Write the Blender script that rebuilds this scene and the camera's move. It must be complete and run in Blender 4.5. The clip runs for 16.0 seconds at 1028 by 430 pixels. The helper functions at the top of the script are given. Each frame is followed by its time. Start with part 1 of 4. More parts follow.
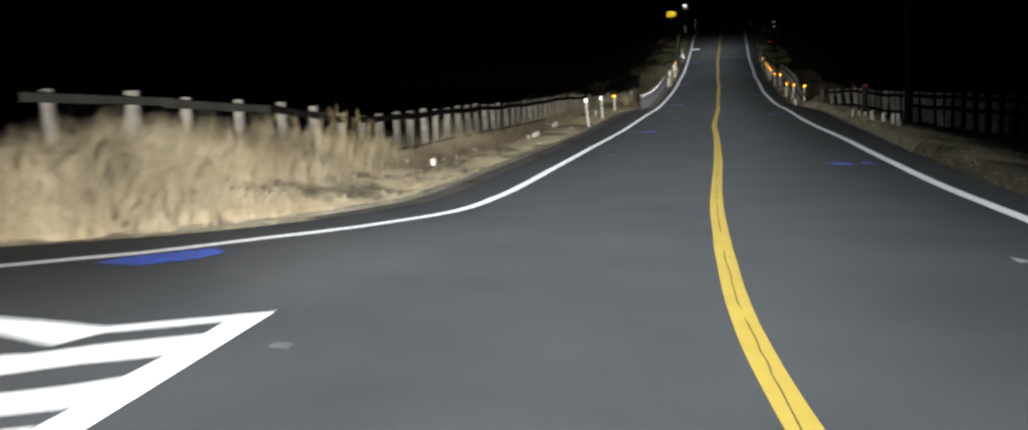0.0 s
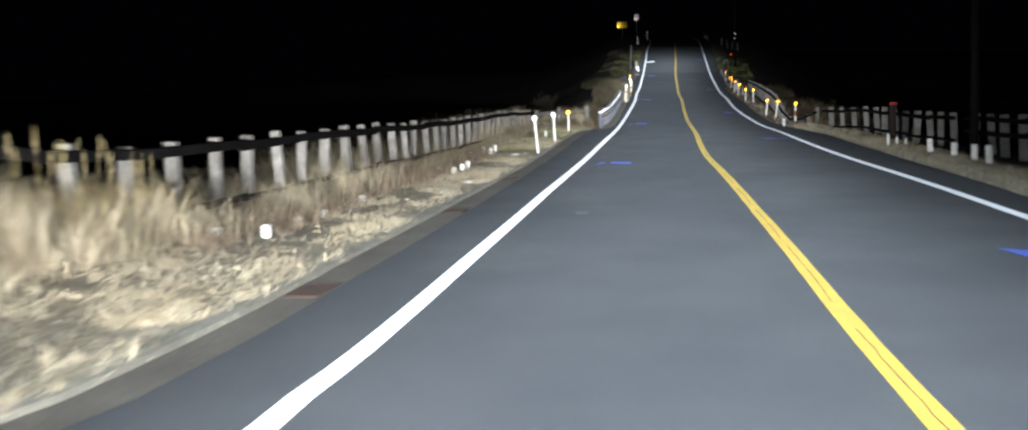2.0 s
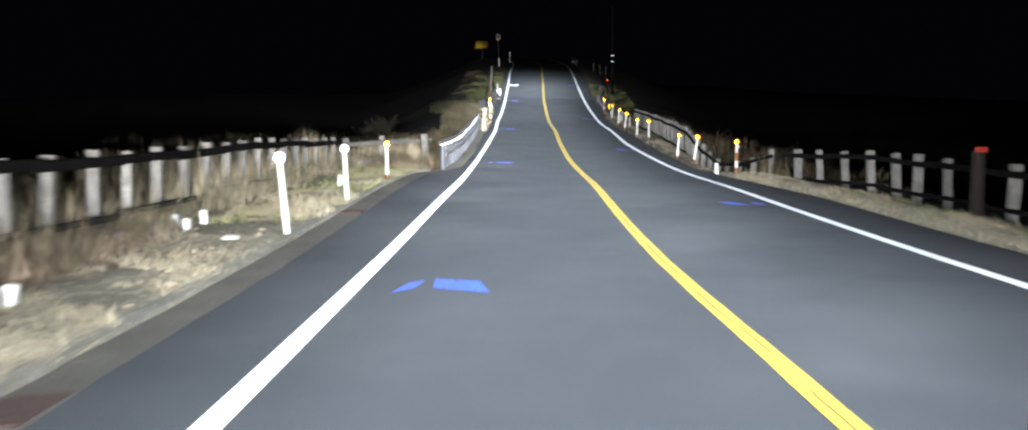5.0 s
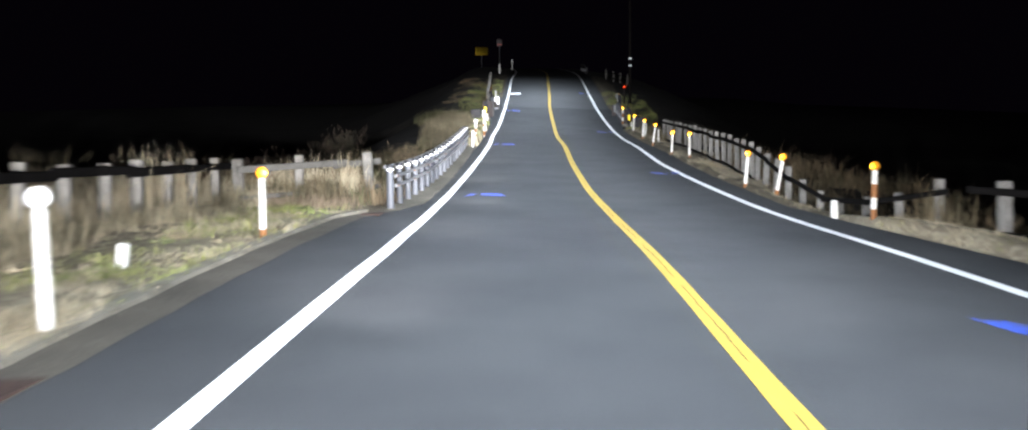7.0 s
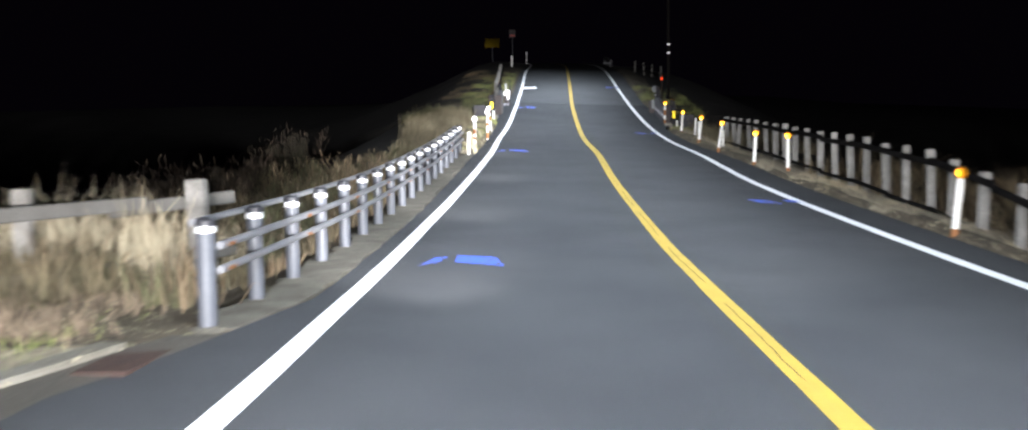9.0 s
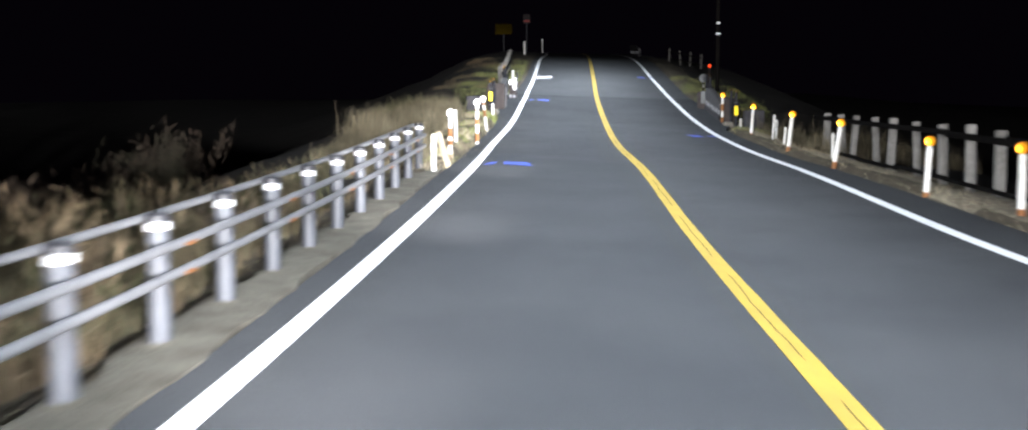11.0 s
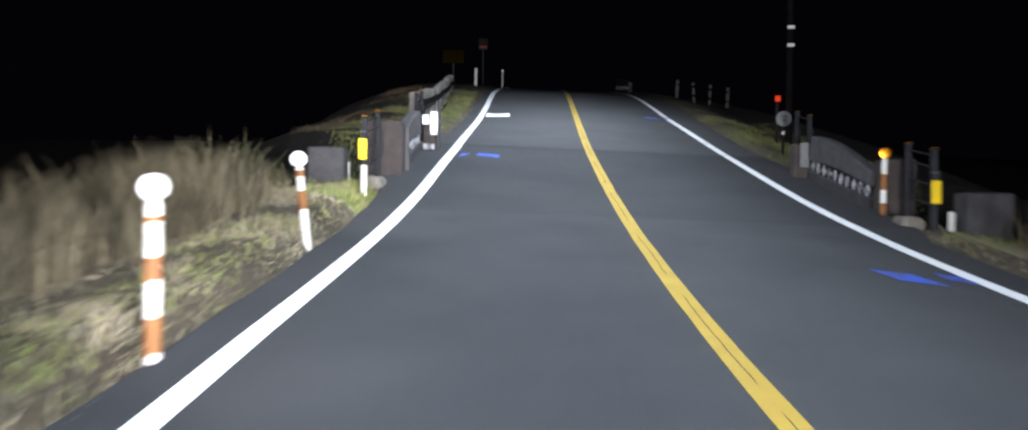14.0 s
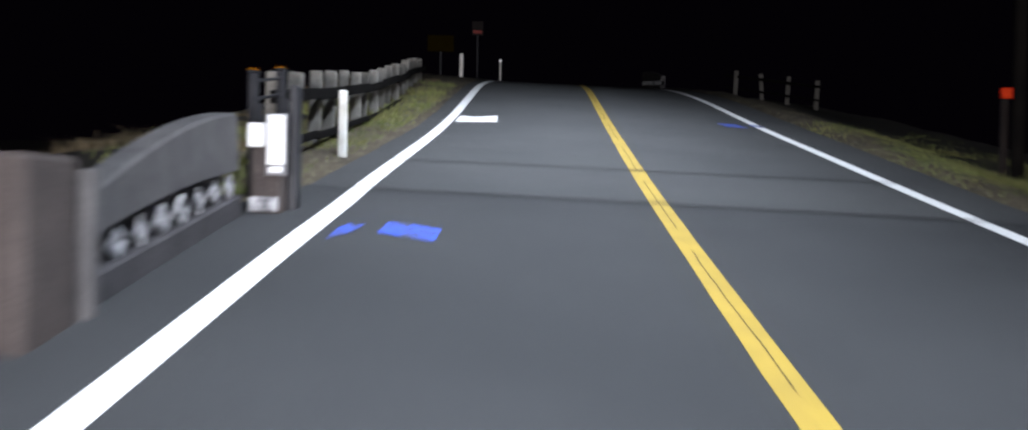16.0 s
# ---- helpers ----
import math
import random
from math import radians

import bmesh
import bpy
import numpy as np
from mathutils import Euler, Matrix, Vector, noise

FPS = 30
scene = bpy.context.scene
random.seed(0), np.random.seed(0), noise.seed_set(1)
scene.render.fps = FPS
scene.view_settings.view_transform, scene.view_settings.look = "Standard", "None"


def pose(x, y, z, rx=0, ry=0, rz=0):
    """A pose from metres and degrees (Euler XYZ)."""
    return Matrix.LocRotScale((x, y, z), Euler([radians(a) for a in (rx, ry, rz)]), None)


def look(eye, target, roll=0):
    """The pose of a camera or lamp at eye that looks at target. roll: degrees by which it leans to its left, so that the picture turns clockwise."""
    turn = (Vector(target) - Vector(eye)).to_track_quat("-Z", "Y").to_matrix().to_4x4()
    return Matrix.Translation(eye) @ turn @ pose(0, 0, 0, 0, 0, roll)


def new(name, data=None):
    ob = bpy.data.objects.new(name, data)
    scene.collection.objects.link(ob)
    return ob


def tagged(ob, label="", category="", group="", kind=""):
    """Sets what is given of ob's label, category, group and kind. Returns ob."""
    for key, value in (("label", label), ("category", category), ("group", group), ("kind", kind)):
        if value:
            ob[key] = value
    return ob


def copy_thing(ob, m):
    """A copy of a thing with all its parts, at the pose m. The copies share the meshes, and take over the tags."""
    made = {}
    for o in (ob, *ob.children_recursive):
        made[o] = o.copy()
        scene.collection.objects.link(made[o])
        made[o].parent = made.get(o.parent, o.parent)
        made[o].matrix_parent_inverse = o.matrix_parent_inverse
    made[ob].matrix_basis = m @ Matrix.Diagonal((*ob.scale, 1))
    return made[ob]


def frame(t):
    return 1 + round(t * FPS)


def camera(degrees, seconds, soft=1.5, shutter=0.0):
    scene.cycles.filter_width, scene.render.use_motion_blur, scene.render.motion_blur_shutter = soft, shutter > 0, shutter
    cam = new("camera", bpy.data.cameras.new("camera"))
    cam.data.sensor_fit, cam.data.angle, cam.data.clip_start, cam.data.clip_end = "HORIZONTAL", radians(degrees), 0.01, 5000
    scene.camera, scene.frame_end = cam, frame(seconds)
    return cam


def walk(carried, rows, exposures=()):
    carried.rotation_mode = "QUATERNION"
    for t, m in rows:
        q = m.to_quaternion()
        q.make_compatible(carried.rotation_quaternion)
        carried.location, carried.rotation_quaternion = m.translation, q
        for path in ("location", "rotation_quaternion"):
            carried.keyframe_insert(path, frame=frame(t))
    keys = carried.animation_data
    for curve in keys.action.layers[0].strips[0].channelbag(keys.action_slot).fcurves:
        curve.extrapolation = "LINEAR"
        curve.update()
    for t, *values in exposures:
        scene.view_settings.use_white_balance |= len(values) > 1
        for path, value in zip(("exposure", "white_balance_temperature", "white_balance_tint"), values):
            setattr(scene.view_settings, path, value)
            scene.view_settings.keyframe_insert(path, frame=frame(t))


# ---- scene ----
cam = camera(58.7, 16.0, soft=2.0, shutter=0.8)
PATH = [
    (0, (0.195, -1.535, 1.369), (0.1856, 0.4529, 1.1470), -3.07),
    (0.5, (0.174, 0.689, 1.410), (0.2463, 2.6765, 1.2011), -2.33),
    (1, (0.291, 2.662, 1.458), (0.3868, 4.6491, 1.2537), -2.35),
    (1.5, (0.509, 4.789, 1.520), (0.6192, 6.7761, 1.3174), -2.38),
    (2, (0.731, 6.965, 1.558), (0.8474, 8.9514, 1.3591), -2.33),
    (2.5, (1.083, 9.319, 1.550), (1.2521, 11.3026, 1.3600), -1.99),
    (3, (1.477, 11.635, 1.616), (1.7904, 13.6026, 1.4377), -0.82),
    (3.5, (1.976, 14.000, 1.658), (2.3896, 15.9497, 1.4913), -0.46),
    (4, (2.410, 16.202, 1.706), (2.8299, 18.1505, 1.5454), -0.44),
    (6.5, (5.144, 27.772, 1.918), (5.5754, 29.7216, 1.7985), -0.62),
    (7, (5.750, 30.207, 1.995), (6.1632, 32.1609, 1.8816), -0.51),
    (7.5, (6.306, 32.699, 2.057), (6.7204, 34.6526, 1.9455), -0.65),
    (8, (6.900, 35.236, 2.151), (7.3101, 37.1910, 2.0506), -0.89),
    (10.5, (9.450, 46.768, 2.631), (9.7845, 48.7361, 2.5045), 0.22),
    (11, (10.122, 49.261, 2.757), (10.4635, 51.2286, 2.6418), -0.07),
    (11.5, (10.763, 51.814, 2.898), (11.1121, 53.7802, 2.7839), -0.03),
    (12, (11.412, 54.369, 3.086), (11.7579, 56.3362, 2.9819), -0.09),
    (12.5, (12.027, 57.025, 3.293), (12.3707, 58.9931, 3.2078), -0.05),
    (13, (12.629, 59.694, 3.529), (12.9800, 61.6623, 3.4745), 0.27),
    (13.5, (13.220, 62.350, 3.786), (13.6160, 64.3103, 3.7482), 0.59),
    (14, (13.793, 65.017, 4.052), (14.2082, 66.9738, 4.0328), 0.64),
    (14.5, (14.386, 67.658, 4.298), (14.8260, 69.6084, 4.2692), 0.89),
    (15, (15.011, 70.202, 4.541), (15.4120, 72.1614, 4.5175), 0.93),
    (15.5, (15.652, 72.654, 4.849), (16.0369, 74.6167, 4.8194), 1.17),
    (16, (16.261, 75.310, 5.190), (16.6632, 77.2687, 5.1695), 1.11),
]
walk(cam, [(t, look(eye, target, roll)) for t, eye, target, roll in PATH],
     [(0, -1.7, 6950, 10), (0.5, -1.24, 6800, 10), (1, -1.0, 6650, 10), (1.5, -0.65, 6450, 10), (2, -0.58, 6250, 10), (2.5, -0.5, 6220, 10), (3, -0.29, 6200, 11), (4, 0.1, 6230, 11), (6.5, 0.44, 6305, 12),
      (8, 0.38, 6350, 13), (10.5, 0.38, 6391, 13), (11, 0.62, 6400, 13), (12, 0.52, 6366, 13), (12.5, 0.5, 6350, 13), (13, 0.28, 6325, 14), (13.5, 0.2, 6300, 14), (14.5, 0.18, 6250, 15), (16, 0.1, 6400, 16)])
# ---- world and light ----
world = bpy.data.worlds.new("night_sky")
scene.world = world
world.use_nodes = True
world.node_tree.nodes["Background"].inputs[0].default_value = (0.45, 0.3, 0.62, 1)
world.node_tree.nodes["Background"].inputs[1].default_value = 0.0018

# ---- alignment of the road: station, centre x, height, crossfall ----
STATION = np.array([-60, -6, 0, 4, 8, 12, 16, 22, 30, 40, 46, 52, 58, 64, 70, 76, 82, 90, 98, 110, 130, 200])
CENTRE = np.array([-9, -0.162, 1.08, 1.565, 2.299, 3.158, 4.073, 5.393, 7.122, 9.433, 10.811, 12.154, 13.512, 14.907, 16.183, 17.563, 18.911, 20.885, 22.808, 25.694, 29.351, 44.6])
HEIGHT = np.array([-0.5, -0.073, -0.012, -0.001, 0.083, 0.075, 0.15, 0.309, 0.526, 0.935, 1.136, 1.49, 1.982, 2.603, 3.169, 3.925, 5.048, 6.53, 8.175, 9.976, 12.465, 18])
CROSS = np.array([-0.03, -0.044, -0.041, -0.036, -0.027, -0.012, -0.014, -0.009, -0.008, -0.025, -0.015, -0.003, -0.009, -0.018, -0.019, -0.03, -0.037, -0.019, -0.04, -0.03, -0.02, 0])


def glide(values, y):
    """A smooth curve through the values at the stations."""
    y = np.clip(np.asarray(y, float), -59.9, 199.9)
    slope = np.gradient(values, STATION)
    i = np.clip(np.searchsorted(STATION, y) - 1, 0, len(STATION) - 2)
    h = STATION[i + 1] - STATION[i]
    s = (y - STATION[i]) / h
    return (2 * s**3 - 3 * s**2 + 1) * values[i] + (s**3 - 2 * s**2 + s) * h * slope[i] + (3 * s**2 - 2 * s**3) * values[i + 1] + (s**3 - s**2) * h * slope[i + 1]


def step(a, b, x):
    t = np.clip((np.asarray(x, float) - a) / (b - a), 0, 1)
    return t * t * (3 - 2 * t)


def bend(s):
    return (glide(CENTRE, s + 0.1) - glide(CENTRE, s - 0.1)) / 0.2


def plane_z(s, off):
    return glide(HEIGHT, s) + glide(CROSS, s) * np.clip(off, -12, 12)


def left_edge(s):
    """Offset of the asphalt's left edge; a side road opens before station 8."""
    e = np.interp(s, [-60, 3.0, 4.4, 5.4, 6.4, 6.8, 7.2, 7.8, 8.4, 9.4, 11, 44, 47, 62, 65, 76, 78, 82, 83, 200],
                  [-60, -40, -18, -11, -7.3, -6.5, -5.9, -5.25, -4.85, -4.45, -4.2, -4.15, -3.42, -3.38, -3.3, -3.26, -3.4, -3.4, -3.12, -3.15])
    return e


def right_edge(s):
    return np.interp(s, [-60, 8, 20, 30, 38, 43, 47, 60, 66, 75, 76, 81, 84, 200], [3.6, 3.72, 3.88, 4.2, 4.3, 3.85, 3.5, 3.55, 3.4, 3.4, 3.7, 3.7, 3.5, 3.45])


def lie(s, off):
    """Height of the ground over the road's plane at a station and offset."""
    s, off = np.asarray(s, float), np.asarray(off, float)
    d = left_edge(s) - off                      # metres past the left edge
    kerbed = step(8.5, 10, s) * (1 - step(44, 46, s))
    left = -0.09 + 0.13 * step(0.3, 0.5, d) * kerbed + 0.14 * step(0.02, 0.3, d) * (1 - kerbed)
    left = left - 0.09 * kerbed * np.exp(-((d - 0.62) / 0.09) ** 2) * np.clip(np.sin(s * 1.7) + np.sin(s * 0.63 + 1), 0, 1)   # washed-out hollows behind the kerb
    left = left + 0.03 * step(0.5, 2.5, d) + 0.56 * step(0.9, 3.3, d) * (1 - step(12.5, 18, s))
    left = left + (0.07 + 0.08 * step(66.5, 68.5, s)) * step(0.02, 0.25, d) * step(63, 66, s) * (1 - step(75.5, 77, s))
    guard = step(45, 48, s) * (1 - step(62, 64, s))
    left = left - guard * 0.11 * (1 - step(0.9, 1.3, d) * (1 - step(47.5, 50, s))) - guard * step(47.5, 50, s) * 0.8 * step(0.62, 2.4, d)
    span = step(77.5, 79.5, s) * (1 - step(82, 84, s))
    left = left - span * 2.2 * step(0.15, 1.2, d)
    # drops beyond the fences are added to keep that ground out of the light
    left = left - 1.2 * step(2.3, 7, d) * step(58, 64, s) - 3.5 * step(3.6, 16, d) * step(10, 16, s) - 0.03 * np.clip(d - 16, 0, 400)
    d = off - right_edge(s)
    dip = step(44, 46.5, s) * (1 - step(48.5, 52, s))
    gap = step(2, 6, s) * (1 - step(43, 46, s))
    right = -0.09 + 0.13 * step(0.02, 0.35, d) - 0.24 * step(0.4, 2.0, d) - 0.5 * dip * step(0.2, 1.2, d)
    right = right - gap * 0.2 * (1 - step(0.14, 0.3, d)) + gap * 0.1 * step(0.2, 0.5, d)
    span = step(75.5, 77.5, s) * (1 - step(80, 82, s))
    right = right - span * 2.2 * step(0.15, 1.2, d)
    right = right - 3.5 * step(2.6, 14, d) - 0.03 * np.clip(d - 14, 0, 400)
    return np.where(off < (left_edge(s) + right_edge(s)) / 2, left, right)


def spot(s, off, dz=None):
    """The place at a station, an offset from the yellow line, and a height over the road's plane (none: on the ground)."""
    d = bend(s)
    q = np.sqrt(1 + d * d)
    if dz is None:
        dz = max(lie(s, off), 0.0) if left_edge(s) < off < right_edge(s) else lie(s, off)
    return Vector((float(glide(CENTRE, s) + off / q), float(s - off * d / q), float(plane_z(s, off) + dz)))


def heading(s):
    """Degrees by which the road turns off the y axis, to the right negative."""
    return -math.degrees(math.atan(float(bend(s))))


# Unseen fixed stand-ins for the moving car's headlamps, added at stations along the driven lane: a row hung 4.8 m over
# the road, low ones that throw their light on to the nearside verge, and weaker ones on to the offside.
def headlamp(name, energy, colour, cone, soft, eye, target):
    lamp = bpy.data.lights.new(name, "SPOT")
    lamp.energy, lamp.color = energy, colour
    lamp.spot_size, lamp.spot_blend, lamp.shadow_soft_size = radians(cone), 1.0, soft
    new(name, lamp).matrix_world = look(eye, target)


# power is set by station to imitate the moving beam's falloff
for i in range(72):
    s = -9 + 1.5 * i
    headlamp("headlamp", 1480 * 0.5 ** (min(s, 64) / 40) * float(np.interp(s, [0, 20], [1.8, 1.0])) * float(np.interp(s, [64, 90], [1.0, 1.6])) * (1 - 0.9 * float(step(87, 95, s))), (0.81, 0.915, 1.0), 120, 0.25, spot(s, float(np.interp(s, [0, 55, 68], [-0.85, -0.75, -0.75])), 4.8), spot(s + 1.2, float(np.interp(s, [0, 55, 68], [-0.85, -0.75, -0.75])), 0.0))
for i in range(16):
    s = -9 + 5.4 * i
    power = np.interp(s, [-9, -3, 2, 7, 12, 24, 32, 42, 58, 66, 76], [30000, 35000, 18500, 5000, 3100, 2900, 3200, 3800, 2700, 2100, 1600])
    headlamp("low_headlamp", float(power) * 0.5 ** (min(max(s, 0), 64) / 173), (0.95, 0.95, 0.94), 52, 0.12, spot(s, float(np.interp(s, [-2, 1.8, 7], [-3.4, -2.7, -1.6])), 0.8),
             spot(s + float(np.interp(s, [-2, 7], [15, 11])), float(np.interp(s, [-2, 7], [-6.0, -5.4])), float(np.interp(s, [-2, 1.8, 7, 35, 45, 60], [2.2, 2.7, 1.8, 1.5, 0.7, 0.9]))))
for i in range(12):
    s = 12 + 5.4 * i
    power = np.interp(s, [12, 18, 25, 32, 44, 55, 64, 76], [1300, 4000, 4700, 3300, 2300, 1400, 750, 450])
    headlamp("low_headlamp", float(power) * 0.5 ** (min(max(s, 0), 64) / 173), (0.95, 0.95, 0.94), 40, 0.12, spot(s, -0.5, 0.8), spot(s + 15, 4.6, 1.2))
# fixed stand-in for the main beam at the drive's start; it stays lit throughout
headlamp("main_beam", 13000, (0.97, 0.97, 1.0), 17, 0.1, spot(-1.0, -0.75, 0.8), spot(80, -0.75, 2.0))

# ---- materials ----
def material(name, colour, rough=0.8, metal=0.0, second=None, scale=6.0, bump=0.0, bump_scale=60.0, mix_at=0.5, soft_mix=0.2, fine=0.0, fine_scale=120.0,
             island=0.0, single=0.0, speckle=None, speckle_scale=90.0, speckle_at=0.7, gloss=0.4):
    """A surface with a coarse change between two colours, fine grain, optional speckle, relief, and a change from piece to piece."""
    m = bpy.data.materials.new(name)
    m.use_nodes = True
    nt = m.node_tree
    bsdf = nt.nodes["Principled BSDF"]
    bsdf.inputs["Roughness"].default_value, bsdf.inputs["Metallic"].default_value = rough, metal
    bsdf.inputs["Specular IOR Level"].default_value = gloss
    co = nt.nodes.new("ShaderNodeTexCoord")
    geo = nt.nodes.new("ShaderNodeNewGeometry")

    def tex(sc, detail=4.0):
        n = nt.nodes.new("ShaderNodeTexNoise")
        n.inputs["Scale"].default_value, n.inputs["Detail"].default_value = sc, detail
        nt.links.new(geo.outputs["Position"], n.inputs["Vector"])
        return n.outputs["Fac"]

    def ramp(value, lo, hi):
        r = nt.nodes.new("ShaderNodeMapRange")
        r.inputs["From Min"].default_value, r.inputs["From Max"].default_value = lo, hi
        nt.links.new(value, r.inputs["Value"])
        return r.outputs["Result"]

    def blend(kind, fac, a, b):
        x = nt.nodes.new("ShaderNodeMix")
        x.data_type, x.blend_type = "RGBA", kind
        for sock, v in ((x.inputs["Factor"], fac), (x.inputs[6], a), (x.inputs[7], b)):
            if isinstance(v, (int, float)):
                sock.default_value = v
            elif isinstance(v, tuple):
                sock.default_value = (*v, 1)
            else:
                nt.links.new(v, sock)
        return x.outputs[2]

    col = blend("MIX", ramp(tex(scale), mix_at - soft_mix, mix_at + soft_mix), colour, second or tuple(c * 0.8 for c in colour))
    if speckle:
        col = blend("MIX", ramp(tex(speckle_scale, 2.0), speckle_at, speckle_at + 0.06), col, speckle)
    if fine:
        g = nt.nodes.new("ShaderNodeMapRange")
        g.inputs["To Min"].default_value, g.inputs["To Max"].default_value = 1 - fine, 1 + fine
        g.inputs["From Min"].default_value, g.inputs["From Max"].default_value = 0.3, 0.7
        nt.links.new(tex(fine_scale, 3.0), g.inputs["Value"])
        grey = nt.nodes.new("ShaderNodeCombineColor")
        for k in range(3):
            nt.links.new(g.outputs["Result"], grey.inputs[k])
        col = blend("MULTIPLY", 1.0, col, grey.outputs["Color"])
    for amount, source in ((island, geo.outputs["Random Per Island"]), (single, None)):
        if amount:
            if source is None:
                source = nt.nodes.new("ShaderNodeObjectInfo").outputs["Random"]
            g = nt.nodes.new("ShaderNodeMapRange")
            g.inputs["To Min"].default_value, g.inputs["To Max"].default_value = 1 - amount, 1 + amount
            nt.links.new(source, g.inputs["Value"])
            grey = nt.nodes.new("ShaderNodeCombineColor")
            for k in range(3):
                nt.links.new(g.outputs["Result"], grey.inputs[k])
            col = blend("MULTIPLY", 1.0, col, grey.outputs["Color"])
    nt.links.new(col, bsdf.inputs["Base Color"])
    if bump:
        b = nt.nodes.new("ShaderNodeBump")
        b.inputs["Strength"].default_value, b.inputs["Distance"].default_value = bump, 0.02
        nt.links.new(tex(bump_scale, 5.0), b.inputs["Height"])
        nt.links.new(b.outputs["Normal"], bsdf.inputs["Normal"])
    return m


ASPHALT = material("asphalt", (0.051, 0.053, 0.0565), 0.9, second=(0.064, 0.066, 0.069), scale=0.8, bump=0.5, bump_scale=140, fine=0.22, fine_scale=170, gloss=0.05,
                   speckle=(0.12, 0.12, 0.12), speckle_scale=210, speckle_at=0.66)
ASPHALT_DECK = material("bridge_deck_asphalt", (0.046, 0.048, 0.051), 0.9, second=(0.058, 0.06, 0.063), scale=0.5, bump=0.5, bump_scale=140, fine=0.22, fine_scale=170, gloss=0.05,
                        speckle=(0.11, 0.11, 0.11), speckle_scale=210, speckle_at=0.66)
# Lighter tone of the asphalt from station 83 on.
ASPHALT_PALE = material("paler_asphalt", (0.064, 0.066, 0.069), 0.9, second=(0.077, 0.079, 0.081), scale=0.5, bump=0.5, bump_scale=140, fine=0.22, fine_scale=170, gloss=0.05,
                        speckle=(0.14, 0.14, 0.14), speckle_scale=210, speckle_at=0.66)
WHITE_LINE = material("white_road_paint", (0.92, 0.92, 0.93), 0.6, second=(0.84, 0.85, 0.86), scale=3, fine=0.08, fine_scale=90, speckle=(0.35, 0.35, 0.35), speckle_scale=55, speckle_at=0.72)
YELLOW_LINE = material("yellow_road_paint", (0.42, 0.29, 0.046), 0.6, second=(0.34, 0.235, 0.042), scale=4, fine=0.12, fine_scale=80, speckle=(0.2, 0.14, 0.03), speckle_scale=40, speckle_at=0.7)
STAIN = material("oil_stain", (0.022, 0.023, 0.025), 0.75, second=(0.045, 0.046, 0.05), scale=14, fine=0.2)
JOINT = material("joint_filler", (0.045, 0.046, 0.048), 0.8, second=(0.06, 0.06, 0.062), scale=9, gloss=0.1)
CRACK = material("tar_crack", (0.1, 0.07, 0.02), 0.8)
BLUE_PAINT = material("blue_survey_paint", (0.035, 0.1, 0.58), 0.75, second=(0.05, 0.09, 0.42), scale=9, fine=0.2, fine_scale=60, speckle=(0.05, 0.056, 0.08), speckle_scale=14, speckle_at=0.54)
CONCRETE = material("old_concrete", (0.24, 0.225, 0.19), 0.9, second=(0.15, 0.135, 0.11), scale=2.2, bump=0.4, bump_scale=70, fine=0.2, fine_scale=45)
KERB = material("worn_pale_kerb_concrete", (0.2, 0.187, 0.155), 0.95, second=(0.13, 0.117, 0.092), scale=2.4, bump=0.5, bump_scale=40, fine=0.22, fine_scale=40, speckle=(0.42, 0.37, 0.26), speckle_scale=22, speckle_at=0.64)
FOOTING = material("dirty_pale_concrete", (0.13, 0.118, 0.095), 0.95, second=(0.07, 0.062, 0.048), scale=3.5, bump=0.5, bump_scale=50, fine=0.25, fine_scale=40)
GUTTER = material("silted_gutter", (0.092, 0.082, 0.066), 0.92, second=(0.06, 0.053, 0.043), scale=1.7, bump=0.5, bump_scale=50, fine=0.25, fine_scale=35)
RUST = material("rusty_drain_cover", (0.062, 0.032, 0.024), 0.95, second=(0.036, 0.022, 0.018), scale=14, bump=0.4, fine=0.2)
SOIL = material("soil_and_litter", (0.25, 0.218, 0.158), 0.95, second=(0.15, 0.122, 0.088), scale=1.1, bump=0.5, bump_scale=18, fine=0.25, fine_scale=24,
                speckle=(0.3, 0.268, 0.195), speckle_scale=9, speckle_at=0.54)
EARTH = material("dark_verge_earth", (0.085, 0.068, 0.045), 0.95, second=(0.045, 0.036, 0.026), scale=1.2, bump=1.0, bump_scale=20, fine=0.4, fine_scale=26,
                 speckle=(0.22, 0.2, 0.12), speckle_scale=15, speckle_at=0.6)
# Near-black ground: the darkness beyond the lamps' reach is put into the colour.
UNLIT_FIELD = material("night_dark_field", (0.02, 0.018, 0.015), 1.0, second=(0.012, 0.011, 0.01), scale=0.7, fine=0.3, fine_scale=12)
STRAW = material("dry_straw_grass", (0.45, 0.4, 0.29), 0.85, second=(0.33, 0.272, 0.18), scale=1.3, island=0.18, gloss=0.2)
STRAW_TALL = material("tall_dry_grass", (0.3, 0.268, 0.185), 0.85, second=(0.18, 0.15, 0.095), scale=0.8, island=0.45)
BROWN_WEED = material("withered_brown_weeds", (0.17, 0.122, 0.075), 0.9, second=(0.085, 0.076, 0.044), scale=0.9, island=0.5)
GREEN_GRASS = material("short_green_grass", (0.16, 0.21, 0.06), 0.85, second=(0.3, 0.28, 0.11), scale=1.2, island=0.4)
